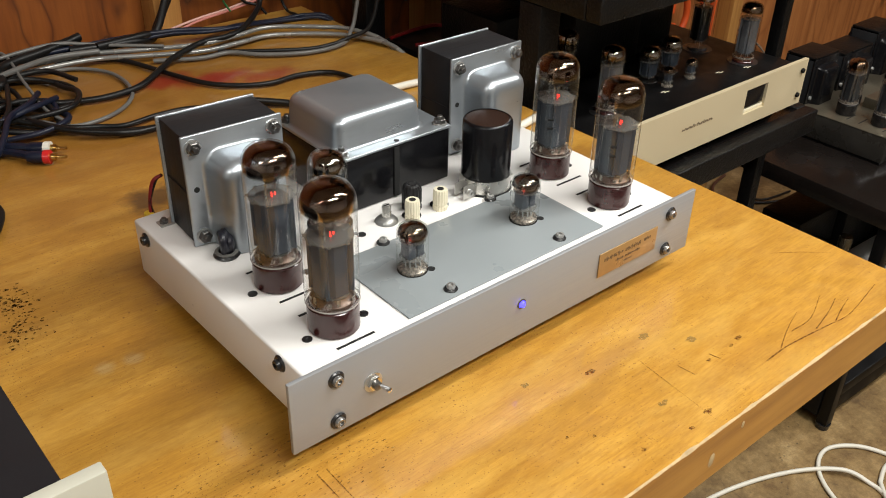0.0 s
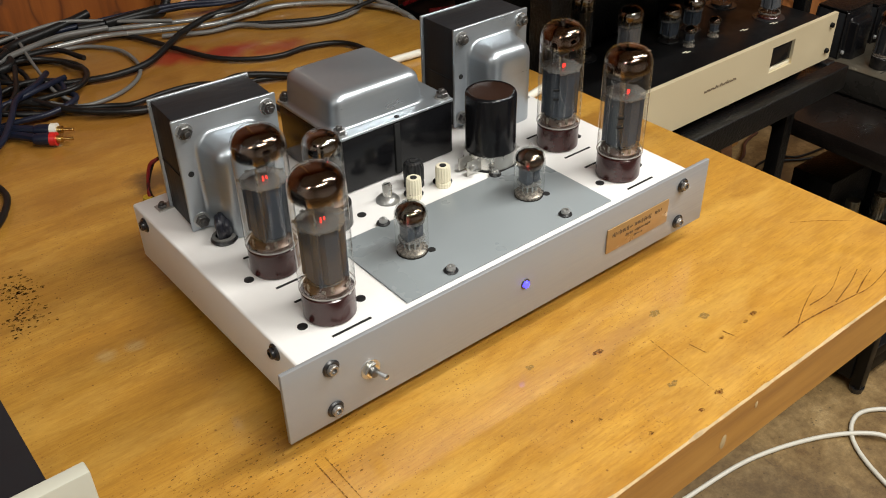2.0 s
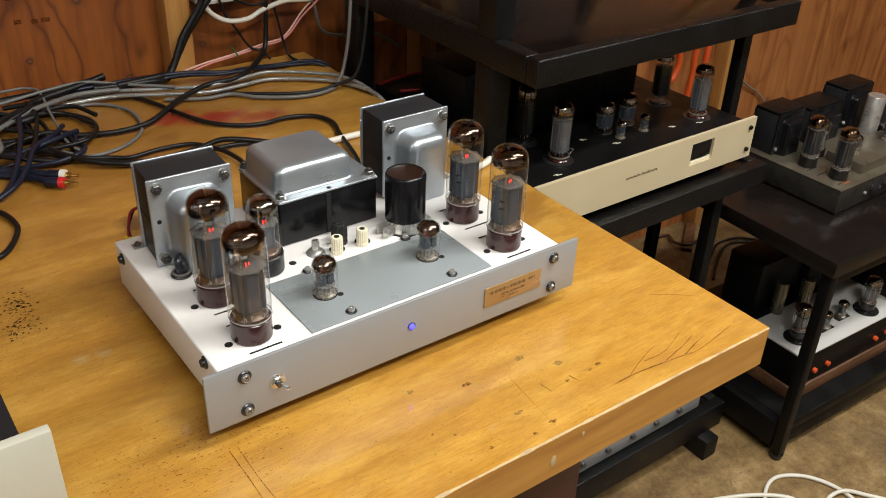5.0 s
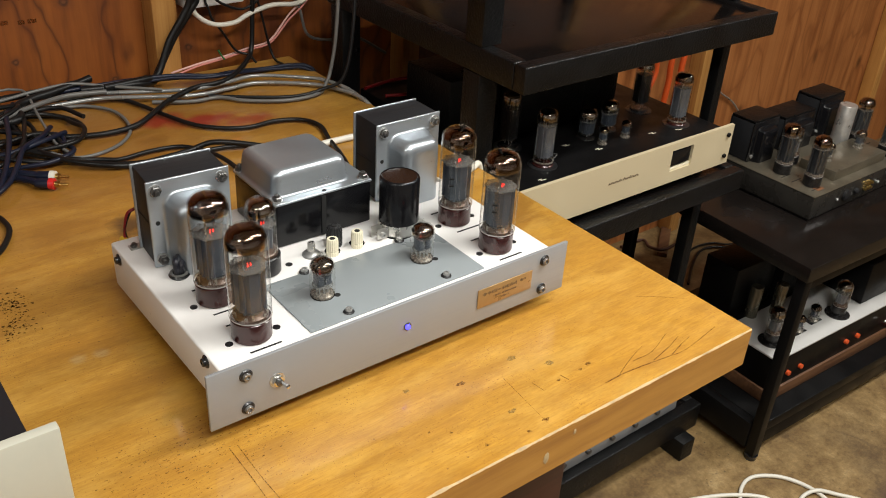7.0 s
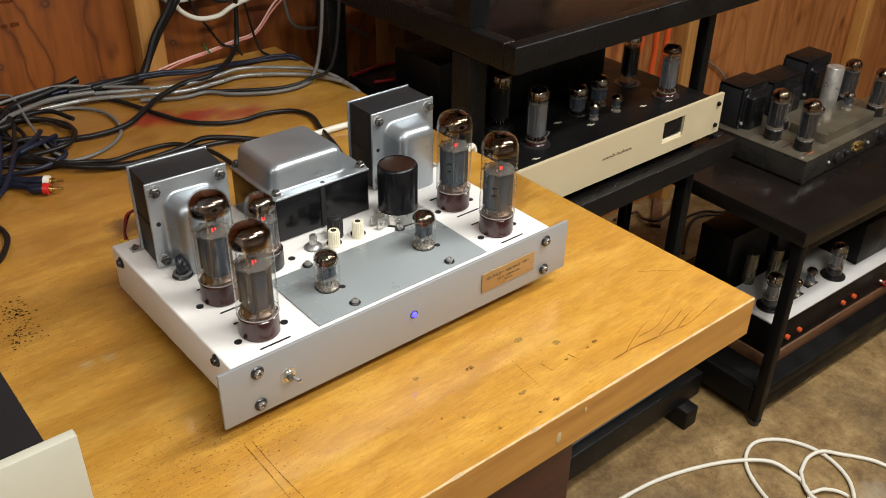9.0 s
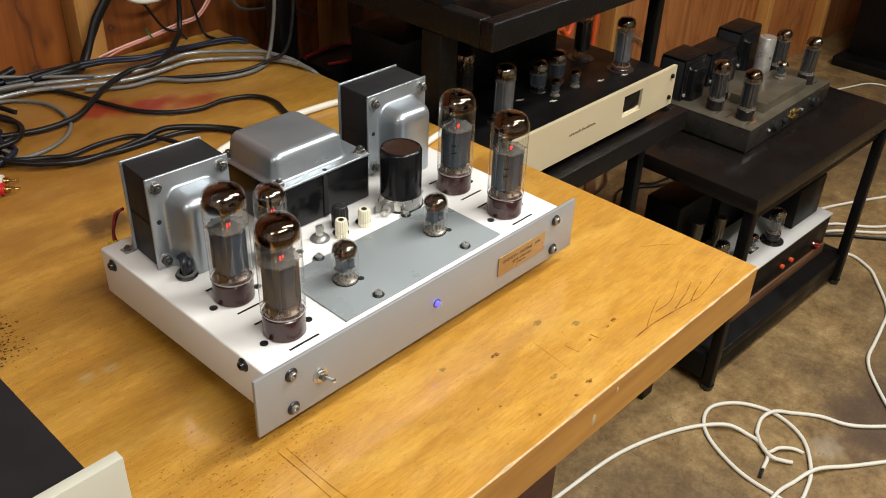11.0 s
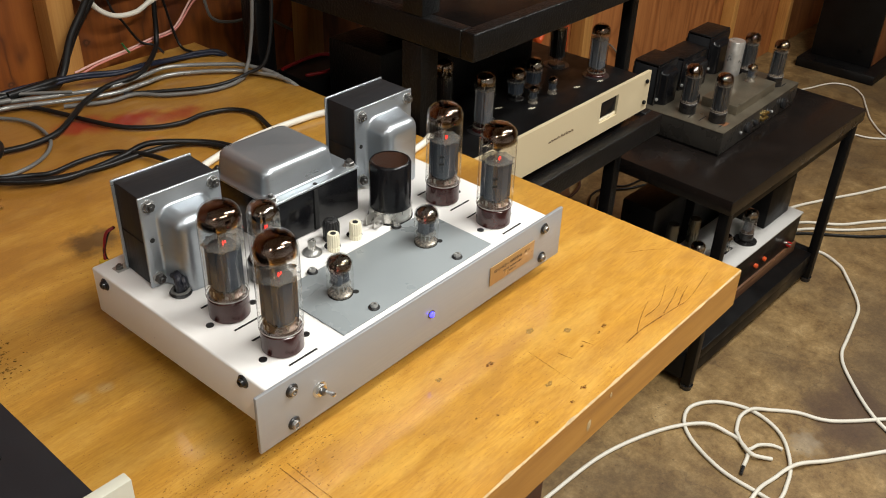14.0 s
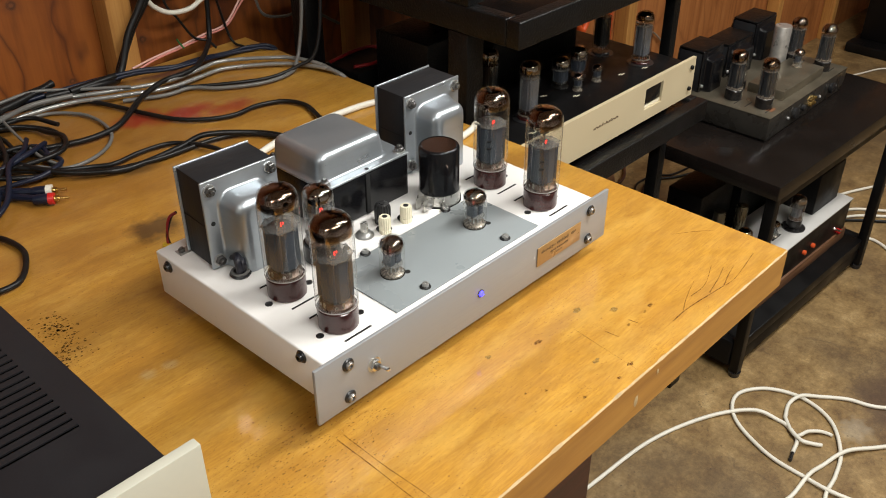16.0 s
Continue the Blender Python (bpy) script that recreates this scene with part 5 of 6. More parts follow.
# ---- the white-topped amplifier on the bottom shelf ----
wht = thing("white_topped_amplifier", pose(1.142, 0.141, 0.082, 0, 0, -2.3), "tube amplifier with white top, black front and walnut sleeve", "amplifier")
part("sleeve", boxed((-0.004, 0.0, 0.0), (0.46, 0.235, 0.028), 0.002), CABINET_WOOD, wht, "walnut wooden base sleeve")
part("body", boxed((0.0, 0.004, 0.0282), (0.455, 0.23, 0.102), 0.001), BLACK_STEEL, wht, "black front and sides")
part("rear_deck", boxed((-0.003, 0.1302, 0.1022), (0.458, 0.233, 0.106), 0.001), BLACK_STEEL, wht)
# White enamel greyed in its colour for the shadow of the table top.
part("top_plate", boxed((-0.003, 0.001, 0.1022), (0.458, 0.13, 0.1062), 0.001), surface("shaded_white_enamel", (0.5, 0.49, 0.475), 0.42, vary=0.08, coarse=30), wht, "white enamelled top plate")
for x in (0.051, 0.091, 0.246, 0.286):
    part("orange_jack", turned([(0, 0), (0.0054, 0), (0.0054, 0.006), (0.0036, 0.0072), (0.0014, 0.0072), (0.0013, 0.004), (0, 0.004)], 14, (x, 0.004, 0.0555), TO_FRONT), ORANGE_PLASTIC, wht, "orange jack")
part("red_jack", turned([(0, 0), (0.0062, 0), (0.0062, 0.008), (0.004, 0.0095), (0, 0.0095)], 14, (0.415, 0.004, 0.037), TO_FRONT), RED_PLASTIC, wht)
part("toggle_switch", turned([(0, 0), (0.004, 0), (0.002, 0.004), (0.0025, 0.016), (0, 0.0165)], 12, (0.395, 0.004, 0.050), TO_FRONT), CHROME, wht)
WT = 0.1062
part("transformer_box", boxed((0.315, 0.03, WT + 0.0002), (0.435, 0.16, WT + 0.098), 0.003), BLACK_STEEL, wht, "black steel transformer box")
part("transformer_box", boxed((0.03, 0.148, WT + 0.0002), (0.16, 0.228, WT + 0.11), 0.003), BLACK_MATT, wht)
part("transformer_box", boxed((0.172, 0.135, WT + 0.0002), (0.302, 0.228, WT + 0.105), 0.003), BLACK_MATT, wht)
for x, y in ((0.040, 0.049), (0.242, 0.037)):
    part("socket_ring", turned([(0.0, 0), (0.025, 0), (0.025, 0.002), (0.016, 0.004), (0, 0.004)], 26, (x, y, WT)), BASE_BLACK, wht)
    octal_valve("shelf_valve", wht.matrix_basis @ pose(x, y, WT + 0.004), "glass valve with a black base on the white top", "large valves of the white-topped amplifier", BASE_BLACK, SILVER_FILM, ANODE_LIGHT, rb=0.0155, hb=0.018, rg=0.0155, top=0.075, wide=0.009, glow=False)
for x, y in ((0.115, 0.042), (0.176, 0.049)):
    part("socket_flange", boxed((x - 0.018, y - 0.01, WT), (x + 0.018, y + 0.01, WT + 0.0016), 0.0006), BLACK_PLASTIC, wht)
    small_valve("shelf_small_valve", wht.matrix_basis @ pose(x, y, WT + 0.0016), "small glass valve on the white top", "small valves of the white-topped amplifier", glow=False)
for x, y in ((0.078, 0.128), (0.132, 0.108)):
    part("capacitor_can", turned([(0, 0), (0.0125, 0), (0.0125, 0.068), (0.0115, 0.07), (0, 0.07)], 22, (x, y, WT)), surface("dim_plated_can", (0.22, 0.2, 0.15), 0.25, 0.8, vary=0.2), wht, "dim plated capacitor can")

# ---- the loudspeaker in the far corner ----
spk = thing("loudspeaker", pose(3.02, 0.405, 0), "tall loudspeaker with reddish wood sides and black grille on a plinth", "loudspeaker")
SPEAKER_WOOD = wood("red_brown_veneer", (0.10, 0.032, 0.012), (0.19, 0.066, 0.022), (0.27, 0.1, 0.035), grain=(20, 20, 1.2), rough=0.42)[0]
part("plinth", boxed((0, 0, 0), (0.42, 0.29, 0.035), 0.004), BLACK_MATT, spk, "flat black plinth")
part("cabinet", boxed((0.09, 0.045, 0.0352), (0.36, 0.268, 1.1), 0.005), SPEAKER_WOOD, spk, "reddish brown veneered cabinet")
part("grille", boxed((0.07, 0.0455, 0.0354), (0.0898, 0.2675, 1.095), 0.004), BLACK_MATT, spk, "black cloth grille")


# ---- cables and small things on the bench and on the wall ----
B = BENCH
PILE = "cables piled at the back of the bench"
for cx, cy, rx, ry, z, r, turns, mt, label in ((0.02, 0.655, 0.072, 0.066, 0.012, 0.0031, 1.35, BLACK_CORD, "black cord coiled in the pile"), (-0.035, 0.66, 0.06, 0.075, 0.018, 0.0029, 1.2, BLACK_CORD, "black cord coiled in the pile"),
                                               (0.0, 0.60, 0.055, 0.045, 0.008, 0.0031, 1.4, BLUE_CORD, "dark blue interconnect cable in the pile"), (-0.06, 0.705, 0.075, 0.04, 0.024, 0.0033, 1.3, BLACK_CORD, "black cord coiled in the pile")):
    pts = []
    for k in range(int(turns * 10)):
        a, q = 0.63 * k + 9 * cx, 1 + 0.16 * math.sin(1.7 * k + 20 * cy)
        pts.append((cx + rx * q * math.cos(a), cy + ry * q * math.sin(a), B + r + z * (0.5 + 0.5 * math.sin(0.9 * k + 30 * cx))))
    cable("coiled_cable", pts, r, mt, label, group=PILE)
for name, r, mt, label, pts in (
    ("power_cable", 0.0042, BLACK_CORD, "black rubber cord snaking across the bench", [(0.10, 0.748, B + 0.006), (0.133, 0.743, B + 0.005), (0.167, 0.72, B + 0.005), (0.184, 0.68, B + 0.005), (0.198, 0.634, B + 0.005), (0.217, 0.586, B + 0.005), (0.246, 0.555, B + 0.005), (0.279, 0.541, B + 0.005), (0.315, 0.543, B + 0.005), (0.35, 0.529, B + 0.005), (0.362, 0.497, B + 0.005), (0.348, 0.449, B + 0.006), (0.33, 0.38, B + 0.006), (0.30, 0.30, B + 0.006), (0.29, 0.25, B + 0.006)]),
    ("speaker_cable", 0.0042, CLEAR_CORD, "shiny silver speaker cable along the wall", [(0.02, 0.742, B + 0.014), (0.132, 0.739, B + 0.014), (0.197, 0.714, B + 0.014), (0.264, 0.69, B + 0.014), (0.319, 0.694, B + 0.012), (0.369, 0.698, B + 0.012), (0.428, 0.656, B + 0.012), (0.453, 0.623, B + 0.012), (0.468, 0.566, B + 0.006), (0.482, 0.53, B - 0.03)]),
    ("speaker_cable", 0.0042, CLEAR_CORD, "shiny silver speaker cable along the wall", [(0.02, 0.732, B + 0.009), (0.131, 0.730, B + 0.009), (0.194, 0.704, B + 0.009), (0.262, 0.678, B + 0.008), (0.315, 0.681, B + 0.007), (0.364, 0.684, B + 0.006), (0.424, 0.646, B + 0.006), (0.451, 0.611, B + 0.006), (0.470, 0.552, B + 0.004), (0.484, 0.51, B - 0.03)]),
    ("power_cable", 0.0052, BLACK_CORD, "black cord hanging down the wall to the bench", [(0.42, 0.775, B + 0.26), (0.41, 0.775, B + 0.14), (0.406, 0.775, B + 0.078), (0.399, 0.77, B + 0.046), (0.38, 0.75, B + 0.024), (0.333, 0.704, B + 0.02), (0.301, 0.691, B + 0.018), (0.265, 0.689, B + 0.018), (0.218, 0.667, B + 0.014), (0.19, 0.644, B + 0.012), (0.151, 0.617, B + 0.008), (0.111, 0.613, B + 0.006), (0.074, 0.622, B + 0.006), (0.02, 0.64, B + 0.008), (-0.06, 0.66, B + 0.006)]),
    ("grey_cable", 0.0038, GREY_CORD, "grey cord hanging down and curling onto the bench", [(0.475, 0.63, B + 0.5), (0.471, 0.622, B + 0.2), (0.465, 0.62, B + 0.09), (0.454, 0.62, B + 0.045), (0.44, 0.612, B + 0.014), (0.428, 0.603, B + 0.007), (0.398, 0.598, B + 0.005), (0.36, 0.605, B + 0.005), (0.315, 0.632, B + 0.005), (0.289, 0.661, B + 0.005), (0.25, 0.665, B + 0.005), (0.2, 0.69, B + 0.005)]),
    ("black_cable", 0.0036, BLACK_CORD, "black cord hanging down onto the bench", [(0.488, 0.605, B + 0.5), (0.482, 0.595, B + 0.2), (0.472, 0.585, B + 0.1), (0.456, 0.585, B + 0.05), (0.43, 0.60, B + 0.012), (0.39, 0.612, B + 0.004), (0.34, 0.635, B + 0.004), (0.28, 0.675, B + 0.004)]),
    ("grey_cable", 0.0032, GREY_CORD, "thin grey cord in a loose loop", [(0.06, 0.742, B + 0.004), (0.086, 0.733, B + 0.004), (0.116, 0.724, B + 0.004), (0.14, 0.694, B + 0.004), (0.146, 0.655, B + 0.004), (0.137, 0.61, B + 0.004), (0.112, 0.578, B + 0.004), (0.077, 0.562, B + 0.004), (0.046, 0.568, B + 0.004), (0.02, 0.60, B + 0.008)]),
    ("power_cable", 0.0042, BLACK_CORD, "black cord curving behind the transformers", [(-0.02, 0.62, B + 0.008), (0.017, 0.583, B + 0.006), (0.045, 0.553, B + 0.005), (0.065, 0.535, B + 0.005), (0.089, 0.518, B + 0.005), (0.118, 0.508, B + 0.005), (0.151, 0.502, B + 0.005), (0.187, 0.501, B + 0.005), (0.224, 0.497, B + 0.005), (0.254, 0.482, B + 0.005), (0.273, 0.45, B + 0.005), (0.275, 0.40, B + 0.005), (0.25, 0.33, B + 0.006), (0.22, 0.26, B + 0.006)]),
    ("power_cable", 0.0040, BLACK_CORD, "black cord curving behind the transformers", [(0.0, 0.60, B + 0.012), (0.04, 0.556, B + 0.009), (0.075, 0.542, B + 0.005), (0.096, 0.531, B + 0.005), (0.132, 0.535, B + 0.005), (0.168, 0.531, B + 0.005), (0.186, 0.511, B + 0.006), (0.199, 0.472, B + 0.008), (0.205, 0.43, B + 0.005), (0.20, 0.34, B + 0.006), (0.18, 0.255, B + 0.006)]),
    ("blue_cable", 0.0035, BLUE_CORD, "dark blue cable along the wall", [(0.05, 0.755, B + 0.022), (0.15, 0.75, B + 0.024), (0.211, 0.741, B + 0.022), (0.248, 0.738, B + 0.022), (0.292, 0.718, B + 0.02), (0.337, 0.715, B + 0.018), (0.379, 0.728, B + 0.008), (0.429, 0.727, B + 0.004), (0.462, 0.71, B + 0.004), (0.482, 0.70, B - 0.02), (0.487, 0.70, B - 0.12)]),
    ("blue_cable", 0.0042, BLUE_CORD, "dark blue cable along the wall", [(0.08, 0.748, B + 0.03), (0.17, 0.748, B + 0.03), (0.222, 0.742, B + 0.03), (0.262, 0.736, B + 0.027), (0.305, 0.722, B + 0.02), (0.345, 0.725, B + 0.012), (0.39, 0.736, B + 0.006), (0.44, 0.735, B + 0.004), (0.47, 0.718, B + 0.004), (0.484, 0.712, B - 0.02), (0.489, 0.712, B - 0.12)]),
    ("blue_cable", 0.0035, BLUE_CORD, "dark blue cable along the wall", [(0.06, 0.762, B + 0.012), (0.16, 0.757, B + 0.012), (0.22, 0.752, B + 0.012), (0.26, 0.745, B + 0.012), (0.30, 0.735, B + 0.01), (0.35, 0.742, B + 0.008), (0.40, 0.742, B + 0.004), (0.458, 0.73, B + 0.004), (0.482, 0.725, B - 0.02), (0.488, 0.725, B - 0.12)]),
    ("pink_wire", 0.0022, PINK_CORD, "faded pink and white twin wire on the wall", [(0.265, 0.772, B + 0.004), (0.304, 0.775, B + 0.013), (0.355, 0.778, B + 0.023), (0.401, 0.778, B + 0.037), (0.438, 0.778, B + 0.05), (0.472, 0.778, B + 0.063), (0.51, 0.778, B + 0.095), (0.56, 0.778, B + 0.17)]),
    ("pink_wire", 0.0022, PALE_PINK, "faded pink and white twin wire on the wall", [(0.265, 0.774, B + 0.010), (0.306, 0.777, B + 0.019), (0.356, 0.780, B + 0.028), (0.401, 0.780, B + 0.043), (0.438, 0.780, B + 0.056), (0.472, 0.780, B + 0.069), (0.505, 0.780, B + 0.10), (0.55, 0.780, B + 0.17)]),
    ("white_cable", 0.0052, WHITE_CORD, "white cord looped below the power strip", [(0.298, 0.79, B + 0.15), (0.303, 0.775, B + 0.118), (0.314, 0.775, B + 0.093), (0.341, 0.775, B + 0.075), (0.375, 0.775, B + 0.073), (0.4, 0.775, B + 0.083), (0.441, 0.775, B + 0.092), (0.483, 0.775, B + 0.089), (0.505, 0.775, B + 0.097), (0.519, 0.775, B + 0.123), (0.525, 0.775, B + 0.2)]),
    ("power_cable", 0.0076, BLACK_CORD, "thick black cord hanging beside the stud", [(0.345, 0.77, B + 0.25), (0.318, 0.77, B + 0.132), (0.302, 0.77, B + 0.103), (0.274, 0.77, B + 0.068), (0.243, 0.765, B + 0.032), (0.225, 0.748, B + 0.012), (0.19, 0.735, B + 0.024), (0.12, 0.745, B + 0.026)]),
    ("power_cable", 0.0026, BLACK_CORD, "thin black cord looping down the wall", [(0.345, 0.785, B + 0.2), (0.334, 0.785, B + 0.12), (0.337, 0.782, B + 0.098), (0.342, 0.78, B + 0.08), (0.354, 0.778, B + 0.062), (0.374, 0.775, B + 0.046), (0.393, 0.768, B + 0.028), (0.399, 0.755, B + 0.01)]),
    ("power_cable", 0.0070, BLACK_CORD, "thick black cord hanging beside the stud", [(0.33, 0.762, B + 0.25), (0.303, 0.762, B + 0.132), (0.288, 0.762, B + 0.1), (0.262, 0.76, B + 0.066), (0.236, 0.752, B + 0.03), (0.21, 0.74, B + 0.03), (0.15, 0.735, B + 0.03)]),
    ("thin_cable", 0.0028, BLACK_CORD, "thin black cord hanging on the wall", [(0.333, 0.775, B + 0.24), (0.333, 0.775, B + 0.148), (0.34, 0.775, B + 0.121), (0.362, 0.775, B + 0.102), (0.396, 0.775, B + 0.093), (0.43, 0.775, B + 0.12), (0.45, 0.775, B + 0.2)]),
    ("thin_cable", 0.0028, BLACK_CORD, "thin black cord hanging on the wall", [(0.40, 0.78, B + 0.24), (0.409, 0.78, B + 0.138), (0.421, 0.778, B + 0.091), (0.436, 0.77, B + 0.013), (0.44, 0.74, B + 0.004)]),
    ("grey_cable", 0.0034, GREY_CORD, "thin grey cord hanging on the wall", [(0.44, 0.782, B + 0.24), (0.47, 0.782, B + 0.13), (0.493, 0.78, B + 0.08), (0.508, 0.78, B + 0.054), (0.547, 0.778, B + 0.025), (0.60, 0.775, B + 0.02), (0.66, 0.77, B - 0.02)]),
    ("power_cable", 0.0048, BLACK_CORD, "black cord coiled in the pile", [(-0.14, 0.77, B + 0.014), (-0.042, 0.763, B + 0.014), (-0.019, 0.736, B + 0.014), (0.004, 0.71, B + 0.014), (0.009, 0.662, B + 0.012), (0.007, 0.62, B + 0.012), (0.017, 0.583, B + 0.012), (0.04, 0.545, B + 0.01), (0.073, 0.517, B + 0.008), (0.101, 0.508, B + 0.005), (0.14, 0.508, B + 0.005), (0.177, 0.512, B + 0.005), (0.21, 0.505, B + 0.012), (0.263, 0.474, B + 0.006), (0.2815, 0.441, B + 0.005), (0.284, 0.40, B + 0.005), (0.268, 0.33, B + 0.012)]),
    ("power_cable", 0.0042, BLACK_CORD, "black cord coiled in the pile", [(-0.14, 0.74, B + 0.02), (-0.05, 0.728, B + 0.02), (-0.028, 0.702, B + 0.018), (0.007, 0.697, B + 0.02), (0.039, 0.704, B + 0.016), (0.064, 0.699, B + 0.01), (0.087, 0.673, B + 0.006), (0.087, 0.639, B + 0.005), (0.068, 0.618, B + 0.005), (0.042, 0.618, B + 0.006), (0.015, 0.64, B + 0.018), (-0.03, 0.68, B + 0.022)]),
    ("power_cable", 0.0068, BLACK_CORD, "thick black cord lying against the wall", [(-0.2, 0.772, B + 0.02), (-0.06, 0.772, B + 0.02), (-0.001, 0.768, B + 0.022), (0.037, 0.768, B + 0.024), (0.078, 0.766, B + 0.028), (0.118, 0.768, B + 0.032), (0.142, 0.77, B + 0.036)]),
    ("power_cable", 0.0075, BLACK_CORD, "thick black cord lying against the wall", [(-0.22, 0.70, B + 0.012), (-0.1, 0.71, B + 0.016), (0.012, 0.682, B + 0.024), (0.026, 0.719, B + 0.032), (0.048, 0.735, B + 0.034), (0.081, 0.745, B + 0.036), (0.12, 0.757, B + 0.04), (0.14, 0.762, B + 0.045)]),
    ("power_cable", 0.0042, BLACK_CORD, "black cord coiled in the pile", [(-0.2, 0.70, B + 0.006), (-0.065, 0.668, B + 0.006), (-0.045, 0.635, B + 0.006), (-0.011, 0.633, B + 0.012), (0.018, 0.634, B + 0.02), (0.042, 0.626, B + 0.016), (0.046, 0.597, B + 0.006), (0.03, 0.56, B + 0.006), (-0.02, 0.575, B + 0.016), (-0.05, 0.62, B + 0.016), (-0.03, 0.68, B + 0.026), (0.02, 0.72, B + 0.03)]),
    ("grey_cable", 0.0046, GREY_CORD, "grey cord curling through the pile", [(-0.15, 0.58, B + 0.006), (-0.09, 0.575, B + 0.012), (-0.063, 0.588, B + 0.018), (-0.037, 0.61, B + 0.022), (-0.032, 0.657, B + 0.026), (-0.013, 0.676, B + 0.028), (0.016, 0.695, B + 0.034), (0.06, 0.718, B + 0.032), (0.099, 0.735, B + 0.026), (0.15, 0.73, B + 0.022)]),
    ("grey_cable", 0.0026, GREY_CORD, "thin grey cord over the pile", [(-0.06, 0.775, B + 0.04), (0.019, 0.772, B + 0.045), (0.036, 0.768, B + 0.045), (0.048, 0.752, B + 0.042), (0.044, 0.69, B + 0.026), (0.042, 0.655, B + 0.018), (0.039, 0.60, B + 0.012), (0.05, 0.57, B + 0.006)]),
    ("grey_cable", 0.0032, GREY_CORD, "grey cord over the pile", [(-0.2, 0.735, B + 0.03), (-0.08, 0.73, B + 0.032), (0.0, 0.742, B + 0.036), (0.06, 0.748, B + 0.045), (0.11, 0.752, B + 0.045), (0.16, 0.735, B + 0.03), (0.22, 0.70, B + 0.022)]),
    ("blue_cable", 0.0046, BLUE_CORD, "dark blue interconnect cable in the pile", [(-0.16, 0.51, B + 0.006), (-0.104, 0.499, B + 0.006), (-0.081, 0.492, B + 0.006), (-0.053, 0.515, B + 0.008), (-0.03, 0.562, B + 0.018), (-0.009, 0.626, B + 0.028), (0.004, 0.685, B + 0.034), (0.016, 0.72, B + 0.026), (0.03, 0.757, B + 0.012)]),
    ("blue_cable", 0.0044, BLUE_CORD, "dark blue interconnect cable in the pile", [(-0.16, 0.62, B + 0.006), (-0.084, 0.60, B + 0.006), (-0.055, 0.62, B + 0.006), (-0.034, 0.598, B + 0.012), (-0.009, 0.591, B + 0.022), (0.025, 0.603, B + 0.024), (0.06, 0.63, B + 0.012)]),
    ("blue_cable", 0.0044, BLUE_CORD, "dark blue interconnect cable in the pile", [(-0.15, 0.47, B + 0.005), (-0.09, 0.488, B + 0.005), (-0.046, 0.51, B + 0.013), (-0.022, 0.548, B + 0.02), (-0.002, 0.588, B + 0.028), (0.026, 0.612, B + 0.028), (0.05, 0.66, B + 0.01)]),
    ("black_cable", 0.0042, BLACK_CORD, "black cord end curling on the bare bench", [(-0.2, 0.47, B + 0.005), (-0.13, 0.492, B + 0.005), (-0.092, 0.488, B + 0.005), (-0.073, 0.468, B + 0.005), (-0.066, 0.435, B + 0.005), (-0.071, 0.41, B + 0.005), (-0.088, 0.381, B + 0.005), (-0.107, 0.372, B + 0.005), (-0.15, 0.38, B + 0.005)]),
    ("white_cable", 0.0062, WHITE_CORD, "white cord behind the white amplifier", [(0.2, 0.252, B + 0.008), (0.20, 0.33, B + 0.006), (0.212, 0.40, B + 0.005), (0.222, 0.42, B + 0.005), (0.248, 0.43, B + 0.005), (0.295, 0.441, B + 0.005), (0.34, 0.443, B + 0.005), (0.382, 0.442, B + 0.005), (0.425, 0.437, B + 0.005), (0.455, 0.425, B + 0.005), (0.48, 0.41, B + 0.001), (0.488, 0.40, B - 0.06)]),
    ("white_cable", 0.006, WHITE_CORD, "white cord over the edge of the bench", [(0.36, 0.25, B + 0.006), (0.41, 0.27, B + 0.005), (0.455, 0.28, B + 0.005), (0.476, 0.287, B + 0.002), (0.484, 0.29, B - 0.05)]),
):
    pts = [(x, y, z if z < B + 0.012 or z > B + 0.06 else B + 0.012 + (z - B - 0.012) * 0.5) for x, y, z in pts]
    cable(name, pts, r * 0.74, mt, label, group=PILE)

solo("cable_tie", sweep(bmesh.new(), [(0.003, -0.006, -0.005), (0.0, -0.005, 0.0), (-0.003, -0.003, 0.006), (-0.006, -0.005, 0.011)], 0.0014, 6), surface("green_tie", (0.02, 0.12, 0.03), 0.45), pose(0.349, 0.776, 0.7235), "small green twist tie round the pink wires", "cable tie")
rca = thing("interconnect_cable", pose(0.012, 0.519, B), "dark blue interconnect cable with red and white phono plugs", "cable")
for k, (dx, dy, mt, pts) in enumerate(((0.0, 0.0, WHITE_CORD, [(-0.13, 0.085, 0.006), (-0.095, 0.068, 0.007), (-0.061, 0.051, 0.008), (-0.034, 0.027, 0.009), (-0.018, 0.012, 0.009)]), (-0.007, -0.019, RED_PLASTIC, [(-0.13, 0.078, 0.006), (-0.096, 0.060, 0.006), (-0.062, 0.042, 0.006), (-0.036, 0.016, 0.007), (-0.022, -0.007, 0.008)]))):
    part("cord", sweep(bmesh.new(), pts, 0.0042, 8), BLUE_CORD, rca)
    turn = pose(0, 0, 0, 90, 0, 52)
    at = (dx - 0.018 + 0.0, dy + 0.012, 0.0082)
    plug = part("plug", turned([(0, 0), (0.0048, 0), (0.0058, 0.004), (0.0062, 0.016), (0, 0.0162)], 16, at, turn), BLUE_CORD, rca)
    part("ring", turned([(0, 0.0163), (0.0068, 0.0163), (0.0068, 0.0225), (0, 0.0226)], 16, at, turn), mt, plug)
    part("pin", turned([(0, 0.0227), (0.0038, 0.0227), (0.0038, 0.0275), (0.0016, 0.028), (0.0016, 0.038), (0, 0.0385)], 12, at, turn), GOLD, plug)

